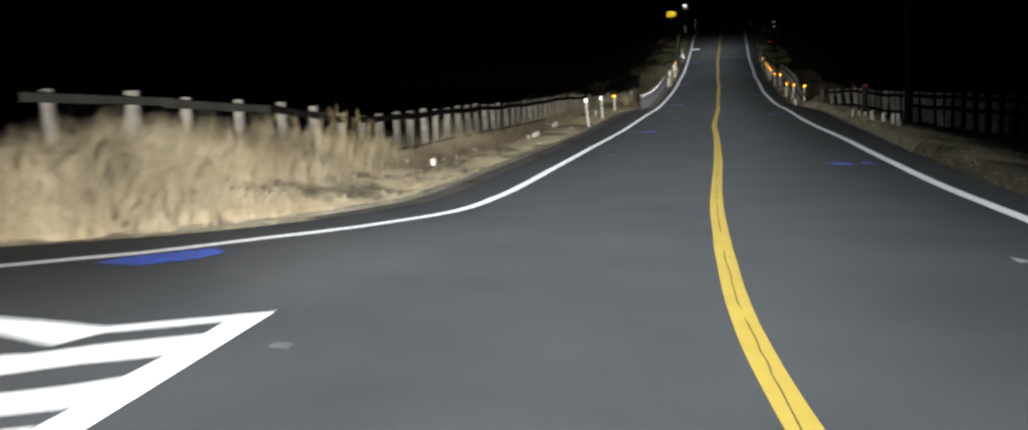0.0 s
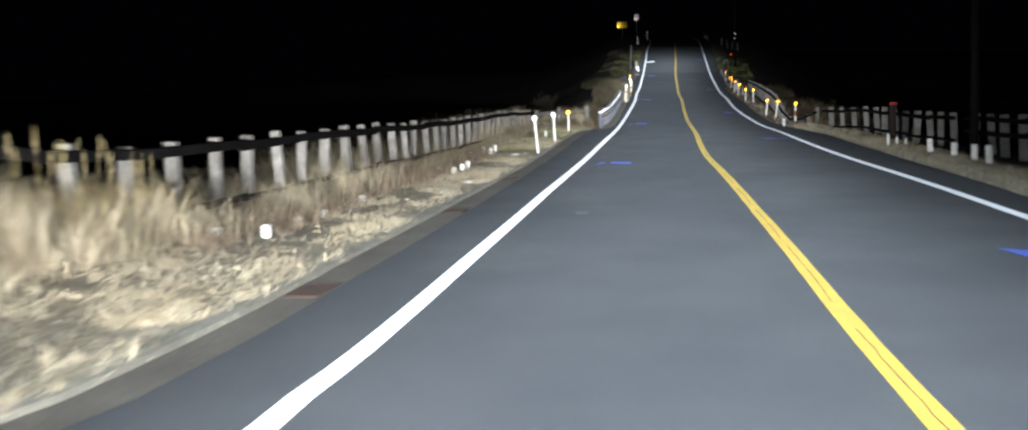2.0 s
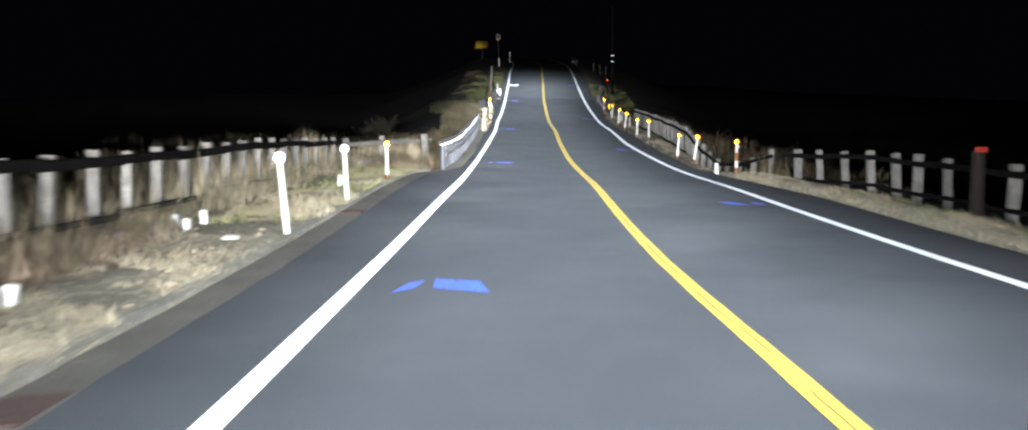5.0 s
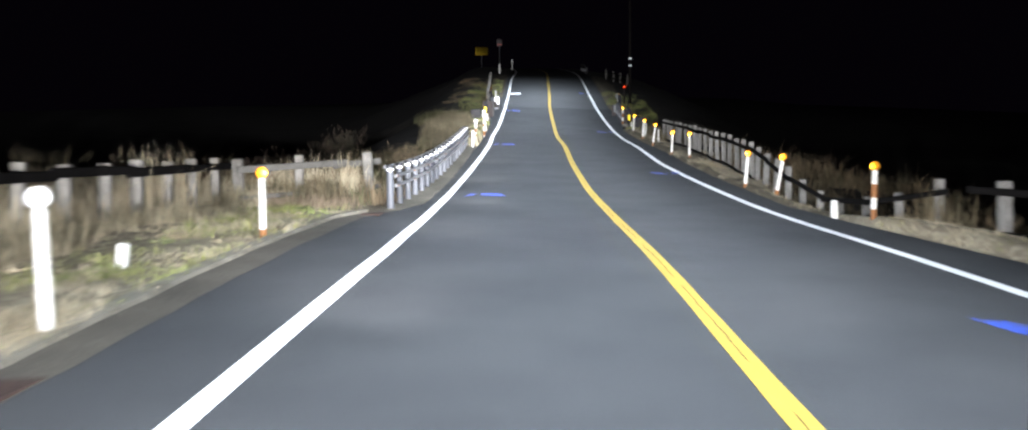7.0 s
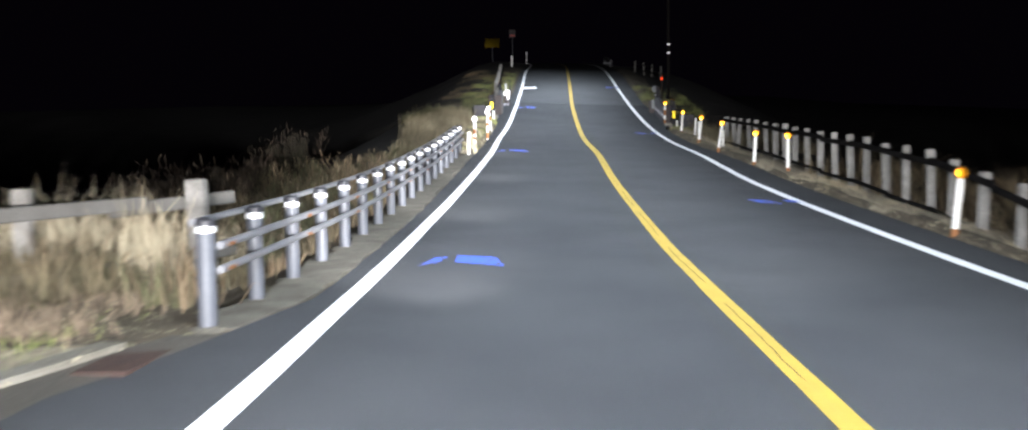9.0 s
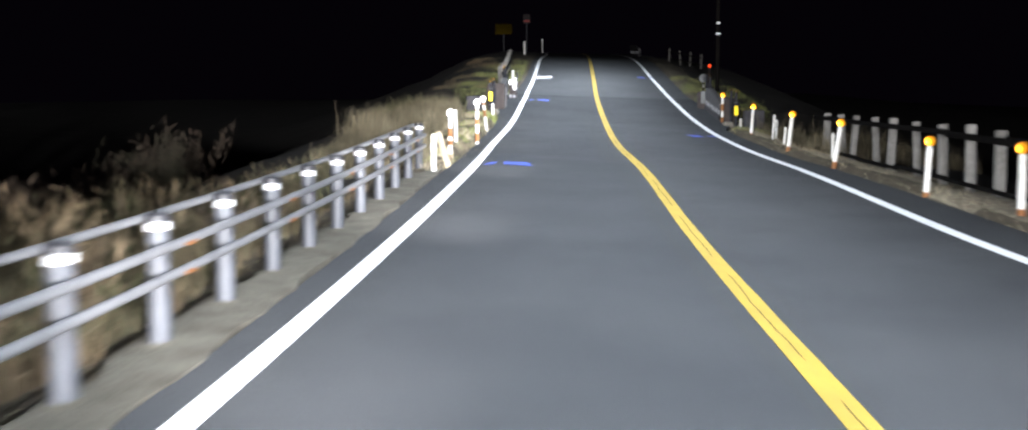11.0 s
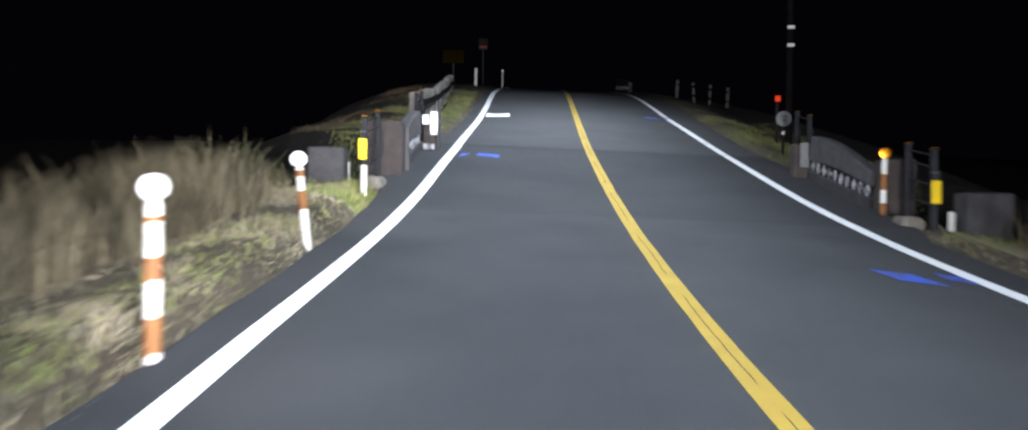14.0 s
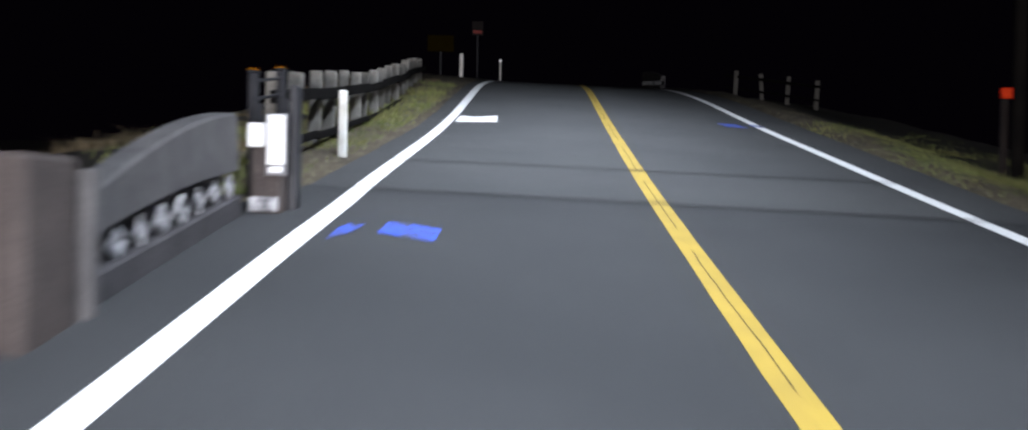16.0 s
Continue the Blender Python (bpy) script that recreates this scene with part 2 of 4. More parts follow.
# Near-black mirrors: unlit dark put into colour, bright only towards the start.
BOARD_YELLOW = material("dimmed_yellow_mirror", (0.022, 0.015, 0.0014), 0.05, 0.3, gloss=0.0, second=(0.018, 0.012, 0.001), scale=3.0)
BOARD_WHITE = material("dimmed_white_mirror", (0.035, 0.03, 0.03), 0.05, 0.3, gloss=0.0, second=(0.03, 0.025, 0.025), scale=3.0)
PLUME = material("pale_gold_plume", (0.32, 0.265, 0.15), 0.9, second=(0.24, 0.195, 0.1), scale=2.0, island=0.4, gloss=0.1)
PAMPAS = material("golden_plume_grass", (0.4, 0.335, 0.18), 0.85, second=(0.28, 0.23, 0.12), scale=2.0, island=0.35, gloss=0.2)
REED = material("dead_reeds", (0.19, 0.163, 0.106), 0.9, second=(0.11, 0.092, 0.056), scale=0.9, island=0.5)
RED_WEED = material("reddish_dead_weeds", (0.21, 0.162, 0.112), 0.9, second=(0.15, 0.113, 0.078), scale=2.0, island=0.4)
SHRUB = material("dark_scrub_leaves", (0.1, 0.105, 0.05), 0.85, second=(0.066, 0.055, 0.031), scale=1.5, island=0.5)
# Darker copies of the near scrub: dim light down the slope put into colour.
THICKET = material("dimmed_withered_thicket", (0.062, 0.043, 0.03), 0.9, second=(0.03, 0.024, 0.016), scale=0.7, island=0.5)
DIM_SCRUB = material("dimmed_green_thicket", (0.035, 0.037, 0.02), 0.9, second=(0.026, 0.02, 0.013), scale=0.7, island=0.5)
STONE = material("pale_verge_clod", (0.4, 0.34, 0.24), 0.95, second=(0.24, 0.19, 0.125), scale=5, bump=0.6, bump_scale=40, island=0.3)
POST_WOOD = material("weathered_pale_post", (0.24, 0.229, 0.21), 0.85, second=(0.135, 0.126, 0.113), scale=5, bump=0.3, bump_scale=60, fine=0.15, fine_scale=30, single=0.22)
PALE_STONE = material("whitish_stone", (0.62, 0.6, 0.55), 0.85, second=(0.42, 0.4, 0.35), scale=9, bump=0.5, bump_scale=40, fine=0.15)
# Darker copy of the pale post: the offside's weaker light put into colour.
POST_DIM = material("weathered_dimmed_post", (0.21, 0.205, 0.195), 0.85, second=(0.13, 0.125, 0.115), scale=5, bump=0.3, bump_scale=60, fine=0.15, fine_scale=30, single=0.22)
OLD_WOOD = material("beige_old_wood", (0.34, 0.3, 0.21), 0.9, second=(0.22, 0.18, 0.12), scale=6, bump=0.4, fine=0.2, fine_scale=40)
# Near-black copy of the dark rail, with the lack of light put into colour.
RAIL_BLACK = material("unlit_black_rail", (0.007, 0.0065, 0.0065), 0.95, second=(0.011, 0.01, 0.01), scale=3, fine=0.2, gloss=0.05)
RAIL_GREY = material("weathered_grey_rail", (0.13, 0.125, 0.115), 0.9, second=(0.09, 0.085, 0.078), scale=3, bump=0.3, fine=0.2, gloss=0.1)
RAIL_WOOD = material("dark_rail", (0.035, 0.036, 0.031), 0.92, second=(0.022, 0.022, 0.019), scale=3, bump=0.3, fine=0.2, gloss=0.1)
STEEL = material("painted_grey_steel", (0.095, 0.1, 0.115), 0.5, second=(0.075, 0.079, 0.092), scale=3, fine=0.07, fine_scale=30, single=0.08)
STEEL_DARK = material("grey_steel_rail", (0.2, 0.2, 0.21), 0.3, second=(0.15, 0.15, 0.16), scale=4, fine=0.12)
CAP_BLACK = material("black_cap", (0.03, 0.03, 0.035), 0.5)
TAPE_WHITE = material("white_reflective_tape", (0.95, 0.95, 0.96), 0.36, 0.35, second=(0.88, 0.9, 0.92), scale=8)
PLASTIC_WHITE = material("white_post_plastic", (0.82, 0.82, 0.8), 0.5, second=(0.66, 0.64, 0.58), scale=7, fine=0.08, fine_scale=40)
ORANGE_BAND = material("faded_orange_band", (0.27, 0.115, 0.035), 0.7, second=(0.2, 0.08, 0.03), scale=9, fine=0.15)
AMBER = material("amber_reflector_lens", (1.0, 0.4, 0.015), 0.24, 0.9, second=(0.98, 0.35, 0.012), scale=20)
YELLOW_TAPE = material("yellow_reflective_sheet", (0.98, 0.72, 0.02), 0.36, 0.35, second=(0.93, 0.7, 0.02), scale=10)
RED_DULL = material("dull_red_cap", (0.3, 0.025, 0.015), 0.6)
RED_TAPE = material("red_reflector_lens", (0.9, 0.08, 0.02), 0.45, 1.0)
BROWN_POST = material("brown_painted_post", (0.016, 0.01, 0.008), 0.9, second=(0.012, 0.007, 0.006), scale=6, fine=0.2)
# Dark wood made near-black, so that the shaft looks unlit above the beams.
POLE_DARK = material("dark_unlit_pole", (0.011, 0.0095, 0.0085), 1.0, gloss=0.05, second=(0.007, 0.006, 0.006), scale=3, fine=0.15)
IRON = material("dark_railing_iron", (0.026, 0.026, 0.03), 0.75, second=(0.036, 0.036, 0.04), scale=6, fine=0.15, gloss=0.1)
MASONRY = material("dark_bridge_stone", (0.06, 0.057, 0.062), 0.8, second=(0.035, 0.033, 0.037), scale=4, bump=0.5, bump_scale=60, fine=0.25, fine_scale=50)
PILLAR = material("brown_pillar_stone", (0.07, 0.056, 0.052), 0.85, second=(0.045, 0.036, 0.034), scale=5, bump=0.4, bump_scale=60, fine=0.2, fine_scale=50)
PARAPET = material("grey_parapet_panel", (0.1, 0.096, 0.098), 0.7, second=(0.06, 0.057, 0.06), scale=5, bump=0.3, fine=0.15)
OPENWORK = material("pale_worn_openwork", (0.42, 0.42, 0.44), 0.6, second=(0.1, 0.1, 0.11), scale=9, mix_at=0.5, soft_mix=0.1)
SIGN_GREY = material("dull_sign_face", (0.2, 0.21, 0.21), 0.6, second=(0.14, 0.145, 0.145), scale=9)
SIGN_DARK = material("dull_sign_print", (0.1, 0.1, 0.11), 0.6)


# ---- building helpers ----
def part(name, bm, mat, parent=None, label="", smooth=True):
    """Links a bmesh as one mesh object, under a thing or a part if one is given."""
    me = bpy.data.meshes.new(name)
    bm.to_mesh(me)
    bm.free()
    me.materials.append(mat)
    if smooth:
        for p in me.polygons:
            p.use_smooth = True
        me.set_sharp_from_angle(angle=radians(35))
    ob = new(name, me)
    if parent:
        ob.parent = parent
    if label:
        ob["label"] = label
    return ob


def sheet(name, verts, faces, mat, smooth=True):
    me = bpy.data.meshes.new(name)
    me.from_pydata(verts, [], faces)
    me.materials.append(mat)
    if smooth:
        me.polygons.foreach_set("use_smooth", [True] * len(me.polygons))
    return new(name, me)


def box(bm, x0, x1, y0, y1, z0, z1, bevel=0.0):
    made = bmesh.ops.create_cube(bm, size=1)["verts"]
    for v in made:
        v.co = Vector((x0 + (x1 - x0) * (v.co.x + 0.5), y0 + (y1 - y0) * (v.co.y + 0.5), z0 + (z1 - z0) * (v.co.z + 0.5)))
    if bevel:
        edges = list({e for v in made for e in v.link_edges})
        bmesh.ops.bevel(bm, geom=edges, offset=bevel, segments=1, affect="EDGES")
    return bm


def tube(bm, p, q, r, r2=None, sides=12):
    """A closed round bar from p to q."""
    p, q = Vector(p), Vector(q)
    turn = (q - p).to_track_quat("Z", "Y").to_matrix().to_4x4()
    bmesh.ops.create_cone(bm, cap_ends=True, segments=sides, radius1=r, radius2=r if r2 is None else r2, depth=(q - p).length,
                          matrix=Matrix.Translation((p + q) / 2) @ turn)
    return bm


def lathe(bm, rings, sides=16, axis="Z"):
    """A turned body from rings of (radius, height)."""
    loops = []
    for r, h in rings:
        loop = []
        for k in range(sides):
            a = 2 * math.pi * k / sides
            co = (r * math.cos(a), r * math.sin(a), h) if axis == "Z" else (r * math.cos(a), h, r * math.sin(a))
            loop.append(bm.verts.new(co))
        loops.append(loop)
    for a, b in zip(loops, loops[1:]):
        for k in range(sides):
            bm.faces.new((a[k], a[(k + 1) % sides], b[(k + 1) % sides], b[k]))
    bm.faces.new(loops[0])
    bm.faces.new(loops[-1])
    bmesh.ops.recalc_face_normals(bm, faces=bm.faces)
    return bm


def stand(s, off, dz=None, turn=0.0, lean=(0, 0)):
    p = spot(s, off, dz)
    return pose(p.x, p.y, p.z, lean[0], lean[1], heading(s) + turn)


def ribbon(name, s0, s1, inner, outer, rise, mat, ds=0.5, thick=0.0, wobble=0.0):
    """A strip along the road between two offsets (numbers or functions of the station), raised over the road's plane."""
    ss = np.arange(s0, s1 + ds / 2, ds)
    fi = inner if callable(inner) else (lambda s: inner)
    fo = outer if callable(outer) else (lambda s: outer)
    verts, faces = [], []
    cols = 4 if thick else 2
    rnd = np.random.RandomState(int(abs(s0 * 7 + s1)) % 1000)
    for s in ss:
        j = rnd.uniform(-wobble, wobble, 2)
        a, b = fi(s) + j[0], fo(s) + j[1]
        if thick:
            verts += [spot(s, a, rise - thick), spot(s, a, rise), spot(s, b, rise), spot(s, b, rise - thick)]
        else:
            verts += [spot(s, a, rise), spot(s, b, rise)]
    for i in range(len(ss) - 1):
        for c in range(cols - 1):
            k = i * cols + c
            faces.append((k, k + 1, k + cols + 1, k + cols))
    if thick:
        faces += [(0, 1, 2, 3), tuple(len(verts) - 1 - k for k in range(4))]
    ob = sheet(name, [tuple(v) for v in verts], faces, mat, smooth=False)
    bm = bmesh.new()
    bm.from_mesh(ob.data)
    bmesh.ops.recalc_face_normals(bm, faces=bm.faces)
    if not thick and sum(f.normal.z for f in bm.faces) < 0:
        bmesh.ops.reverse_faces(bm, faces=bm.faces)
    bm.to_mesh(ob.data)
    bm.free()
    return ob


def patch(name, corners, rise, mat):
    """A flat painted shape on the road, from (station, offset) corners."""
    ob = sheet(name, [tuple(spot(s, o, rise)) for s, o in corners], [tuple(range(len(corners)))], mat, smooth=False)
    if ob.data.polygons[0].normal.z < 0:
        ob.data.flip_normals()
    return ob


# ---- ground and road ----
ys = np.concatenate([np.arange(-400, -40, 30), np.arange(-40, -6, 4), np.arange(-6, 16, 0.4), np.arange(16, 112, 0.7), np.arange(112, 200, 6), np.arange(200, 901, 50)])
side = np.concatenate([[-500, -300, -180, -100, -60, -40, -30, -24, -19, -15, -12.5, -10.5], np.arange(-9.2, -5.6, 0.4), np.arange(-5.6, -3.2, 0.12), [-2.5, -1, 0, 1, 2.5],
                       np.arange(3.2, 5.0, 0.07), np.arange(5.0, 9, 0.5), [10, 12, 15, 20, 28, 40, 60, 100, 180, 300, 500]])
verts, faces = [], []
for y in ys:
    d = float(bend(y))
    q = math.sqrt(1 + d * d)
    s = y + side * d / q                       # station abreast of each point
    near = np.abs(side) < 40
    s = np.where(near, s, y)
    rough = np.array([noise.noise((o * 0.55, y * 0.55, 3.1)) * 0.1 + noise.noise((o * 1.9, y * 1.9, 8.2)) * 0.06 for o in side])
    past = np.maximum(left_edge(s) - side - 0.55, side - right_edge(s) - 0.3)
    z = plane_z(s, side) + lie(s, side) + rough * np.clip(past / 0.7, 0, 1)
    z = np.where((side > left_edge(s) + 0.05) & (side < right_edge(s) - 0.05), plane_z(s, side) - 0.12, z)
    verts += [(float(glide(CENTRE, y) + o * q), float(y), float(h)) for o, h in zip(side, z)]
n = len(side)
for i in range(len(ys) - 1):
    for k in range(n - 1):
        faces.append((i * n + k, i * n + k + 1, (i + 1) * n + k + 1, (i + 1) * n + k))
ob = sheet("ground", verts, faces, SOIL)
ob.data.materials.append(EARTH)
ob.data.materials.append(UNLIT_FIELD)
# past the verges the ground takes the near-black that stands for unlit fields
kinds = []
for i in range(len(ys) - 1):
    y = (ys[i] + ys[i + 1]) / 2
    for k in range(n - 1):
        o = (side[k] + side[k + 1]) / 2 + 0.4 * noise.noise((side[k], y * 0.6, 4))
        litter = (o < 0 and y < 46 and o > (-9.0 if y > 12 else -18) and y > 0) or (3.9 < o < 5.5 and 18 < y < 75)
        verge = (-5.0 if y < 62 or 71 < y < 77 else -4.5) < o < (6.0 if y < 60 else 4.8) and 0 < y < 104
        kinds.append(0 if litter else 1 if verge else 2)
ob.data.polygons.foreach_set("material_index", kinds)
tagged(ob, "earth verge and fields littered with dead grass", "ground", kind="structure")

verts, faces = [], []
ss = np.concatenate([np.arange(-50, -4, 2.0), np.arange(-4, 12, 0.2), np.arange(12, 110, 0.5), np.arange(110, 199, 2)])
cols = 9
for s in ss:
    a, b = float(left_edge(s)), float(right_edge(s))
    wob = 0.03 * noise.noise((0, s * 0.8, 0))
    for c in range(cols):
        o = a + (b - a) * c / (cols - 1) + (wob if c in (0, cols - 1) else 0)
        verts.append(tuple(spot(s, o, 0.0)))
for c in (0, cols - 1):
    for s in ss:
        a, b = float(left_edge(s)), float(right_edge(s))
        verts.append(tuple(spot(s, (a, b)[c > 0] + 0.03 * noise.noise((0, s * 0.8, 0)), -0.34)))
m = len(ss)
for i in range(m - 1):
    for c in range(cols - 1):
        faces.append((i * cols + c, i * cols + c + 1, (i + 1) * cols + c + 1, (i + 1) * cols + c))
    a = m * cols + i
    faces.append((i * cols, (i + 1) * cols, a + 1, a))
    a += m
    faces.append((i * cols + cols - 1, a, a + 1, (i + 1) * cols + cols - 1))
ob = sheet("road", verts, faces, ASPHALT, smooth=False)
ob.data.materials.append(ASPHALT_DECK)
ob.data.materials.append(ASPHALT_PALE)
ob.data.polygons.foreach_set("material_index", [1 if 75.6 < ss[k // (cols + 1)] < 83 else 2 if ss[k // (cols + 1)] >= 83 else 0 for k in range(len(ob.data.polygons))])
tagged(ob, "smooth dark grey asphalt two-lane road climbing a hill", "road", kind="structure")


def left_line(s):
    return float(np.interp(s, [4.2, 4.6, 5.2, 6.2, 7.0, 7.9, 9.0, 10.4, 12, 16, 22, 30, 40, 46, 52, 58, 64, 70, 76, 82, 90, 98, 110, 130, 200], [-10.5, -7.6, -6.0, -4.8, -4.3, -3.88, -3.48, -3.26, -3.23, -3.26, -3.25, -3.15, -3.03, -3.12, -3.11, -3.01, -2.91, -2.89, -2.79, -2.63, -2.73, -2.77, -2.71, -2.7, -2.7]))


def right_line(s):
    return float(np.interp(s, [-30, 12, 16, 22, 30, 40, 46, 52, 58, 64, 70, 76, 82, 90, 98, 110, 130, 200], [3.02, 3.08, 3.1, 3.11, 3.08, 3.01, 2.88, 2.81, 2.75, 2.76, 2.82, 2.86, 2.79, 2.68, 2.64, 2.62, 2.64, 2.62]))


def band(name, pts, width, rise, mat):
    """A painted line of even width along (station, offset) points."""
    pts = [Vector(p) for p in pts]
    verts = []
    for i, p in enumerate(pts):
        d = (pts[min(i + 1, len(pts) - 1)] - pts[max(i - 1, 0)]).normalized() * width / 2
        verts += [tuple(spot(p.x + d.y, p.y - d.x, rise)), tuple(spot(p.x - d.y, p.y + d.x, rise))]
    ob = sheet(name, verts, [(2 * i, 2 * i + 1, 2 * i + 3, 2 * i + 2) for i in range(len(pts) - 1)], mat, smooth=False)
    if ob.data.polygons[0].normal.z < 0:
        ob.data.flip_normals()
    return ob


mouth = [(3.2, -16.5), (3.9, -13.0), (4.45, -10.3), (4.9, -8.4), (5.2, -7.25), (5.48, -6.4), (5.8, -5.97), (6.12, -5.5), (6.5, -5.12), (7.0, -4.69), (7.54, -4.2), (7.94, -3.91), (8.38, -3.67), (8.95, -3.42), (9.4, -3.29), (10.03, -3.23), (10.7, -3.22)]
ob = band("left_edge_line", mouth + [(s, left_line(s)) for s in np.arange(11.2, 198, 0.5)], 0.17, 0.005, WHITE_LINE)
tagged(ob, "white painted edge line on the asphalt", "road marking", kind="structure")
ob = ribbon("right_edge_line", -28, 198, lambda s: right_line(s) - 0.08, lambda s: right_line(s) + 0.08, 0.005, WHITE_LINE, 0.5, wobble=0.004)
tagged(ob, "white painted edge line on the asphalt", "road marking", kind="structure")
def centre_drift(s):
    return float(np.interp(s, [26, 30, 34, 40, 46, 50, 54, 60], [0, -0.04, -0.04, 0, 0, -0.03, 0, 0]))


ob = ribbon("centre_line", -28, 198, lambda s: centre_drift(s) - 0.082, lambda s: centre_drift(s) + 0.082, 0.005, YELLOW_LINE, 0.5, wobble=0.004)
tagged(ob, "solid yellow centre line cracked along its middle", "road marking", kind="structure")
for a in np.arange(-8, 100, 3.1):
    wander = lambda s: centre_drift(s) + 0.03 * noise.noise((s * 0.7, 1.0, 0)) + 0.012 * noise.noise((s * 4.0, 2.0, 0))
    ob = ribbon("centre_crack", a, a + 2.3 + 1.0 * noise.noise((a, 0, 9)), lambda s: wander(s) - 0.005, lambda s: wander(s) + 0.005 + 0.004 * noise.noise((s * 6, 5, 0)), 0.0075, CRACK, 0.1)
    tagged(ob, "thin dark crack in the yellow line", "crack", "cracks", "structure")

# hatched island at the mouth of the side road
isle = new("hatched_island")
tagged(isle, "white hatched traffic island painted at the junction", "road marking", kind="structure")
for corners in ([(4.08, -3.1), (3.83, -3.32), (3.52, -3.3), (3.11, -3.29), (2.68, -3.31), (2.25, -3.28), (-1.0, -3.3), (-1.0, -3.05), (1.97, -3.05)],
                [(4.08, -3.1), (3.65, -4.04), (3.74, -4.42), (3.86, -5.1), (4.5, -7.5), (4.2, -7.6), (3.46, -4.6), (3.25, -4.08), (3.53, -3.96), (3.83, -3.32)],
                [(3.07, -4.1), (3.28, -3.8), (3.52, -3.3), (3.11, -3.29), (2.92, -3.7), (2.71, -4.0), (2.45, -4.6), (2.85, -5.0)],
                [(2.39, -3.76), (2.52, -3.52), (2.68, -3.31), (2.25, -3.28), (2.12, -3.56), (1.8, -4.2), (2.1, -4.4)],
                [(1.65, -3.9), (1.95, -3.3), (1.5, -3.3), (1.2, -4.1)]):
    patch("painted_stripe", corners, 0.006, WHITE_LINE).parent = isle

# surveyors' blue paint, in pairs on both edges of the road
for s in (28.55, 49.0, 64.85):
    mark = tagged(new("blue_mark"), "pair of blue painted survey marks on the asphalt", "road marking", "survey marks", "structure")
    patch("paint_patch", [(s - 0.28, -2.78), (s + 0.25, -2.66), (s + 0.33, -2.52), (s - 0.1, -2.6)], 0.006, BLUE_PAINT).parent = mark
    patch("paint_patch", [(s - 0.05, -2.42), (s + 0.42, -2.44), (s + 0.28, -2.0), (s - 0.3, -1.88)], 0.006, BLUE_PAINT).parent = mark
for s in (15.8, 36.5, 54.6, 72.9, 91.0):
    mark = tagged(new("blue_mark"), "pair of blue painted survey marks on the asphalt", "road marking", "survey marks", "structure")
    patch("paint_patch", [(s + 0.3, 2.0), (s + 0.15, 2.32), (s - 0.4, 2.44), (s - 0.2, 2.1)], 0.006, BLUE_PAINT).parent = mark
    patch("paint_patch", [(s + 0.2, 2.56), (s + 0.1, 2.74), (s - 0.25, 2.77), (s - 0.1, 2.58)], 0.006, BLUE_PAINT).parent = mark
mark = tagged(new("blue_mark"), "blue painted survey mark beside the edge line", "road marking", "survey marks", "structure")
patch("paint_patch", [(5.9, -5.5), (6.4, -4.86), (6.2, -4.62), (5.88, -4.72), (5.55, -5.12), (5.66, -5.6)], 0.006, BLUE_PAINT).parent = mark
mark = tagged(new("blue_mark"), "pair of blue painted survey marks on the asphalt", "road marking", "survey marks", "structure")
patch("paint_patch", [(80.98, -2.47), (81.27, -2.47), (81.43, -2.43), (81.43, -2.31), (81.15, -2.37)], 0.006, BLUE_PAINT).parent = mark
patch("paint_patch", [(81.23, -2.18), (81.57, -2.16), (81.57, -2.05), (81.43, -1.75), (81.05, -1.76)], 0.006, BLUE_PAINT).parent = mark
for corners in ([(3.35, -2.79), (3.33, -2.65), (3.31, -2.65), (3.325, -2.78)], [(6.26, 2.27), (6.12, 2.37), (6.05, 2.34), (6.08, 2.26)]):
    mark = tagged(new("white_mark"), "small worn white scuff on the asphalt", "road marking", "white scuffs", "structure")
    patch("paint_patch", corners, 0.006, OPENWORK).parent = mark
mark = tagged(new("white_mark"), "worn white painted mark on the lane", "road marking", kind="structure")
patch("paint_patch", [(90.0, -2.6), (90.2, -1.9), (91.2, -1.95), (90.9, -2.35), (91.0, -2.62)], 0.006, WHITE_LINE).parent = mark
for s, w in ((82.9, 0.03), (83.02, 0.03), (84.95, 0.03), (85.07, 0.03)):
    ob = ribbon("bridge_joint", s, s + w, lambda q: -2.95, lambda q: 3.2, 0.0085, JOINT, w)
    tagged(ob, "narrow dark expansion joint across the road", "joint", kind="structure")
for s, o, r in ((19.25, -2.4, 0.1),):
    pts = [(s + 2.0 * r * math.cos(a) * (1 + 0.3 * noise.noise((a, s, 0))), o + r * math.sin(a)) for a in np.linspace(0, 6.0, 14)]
    tagged(patch("oil_stain", pts, 0.004, STAIN), "dark oil stain on the asphalt", "stain", kind="structure")

# left gutter, kerb and drain covers
ob = ribbon("gutter", 8.6, 45.5, lambda s: float(left_edge(s)) + 0.05, lambda s: float(left_edge(s)) - 0.34, 0.006, GUTTER, 0.5, wobble=0.02)
tagged(ob, "silted concrete gutter beside the asphalt", "gutter", kind="structure")
ob = ribbon("kerb", 8.6, 45.5, lambda s: float(left_edge(s)) - 0.34, lambda s: float(left_edge(s)) - 0.5, 0.05, KERB, 0.6, thick=0.25, wobble=0.014)
tagged(ob, "low worn concrete kerb along the gutter", "kerb", kind="structure")
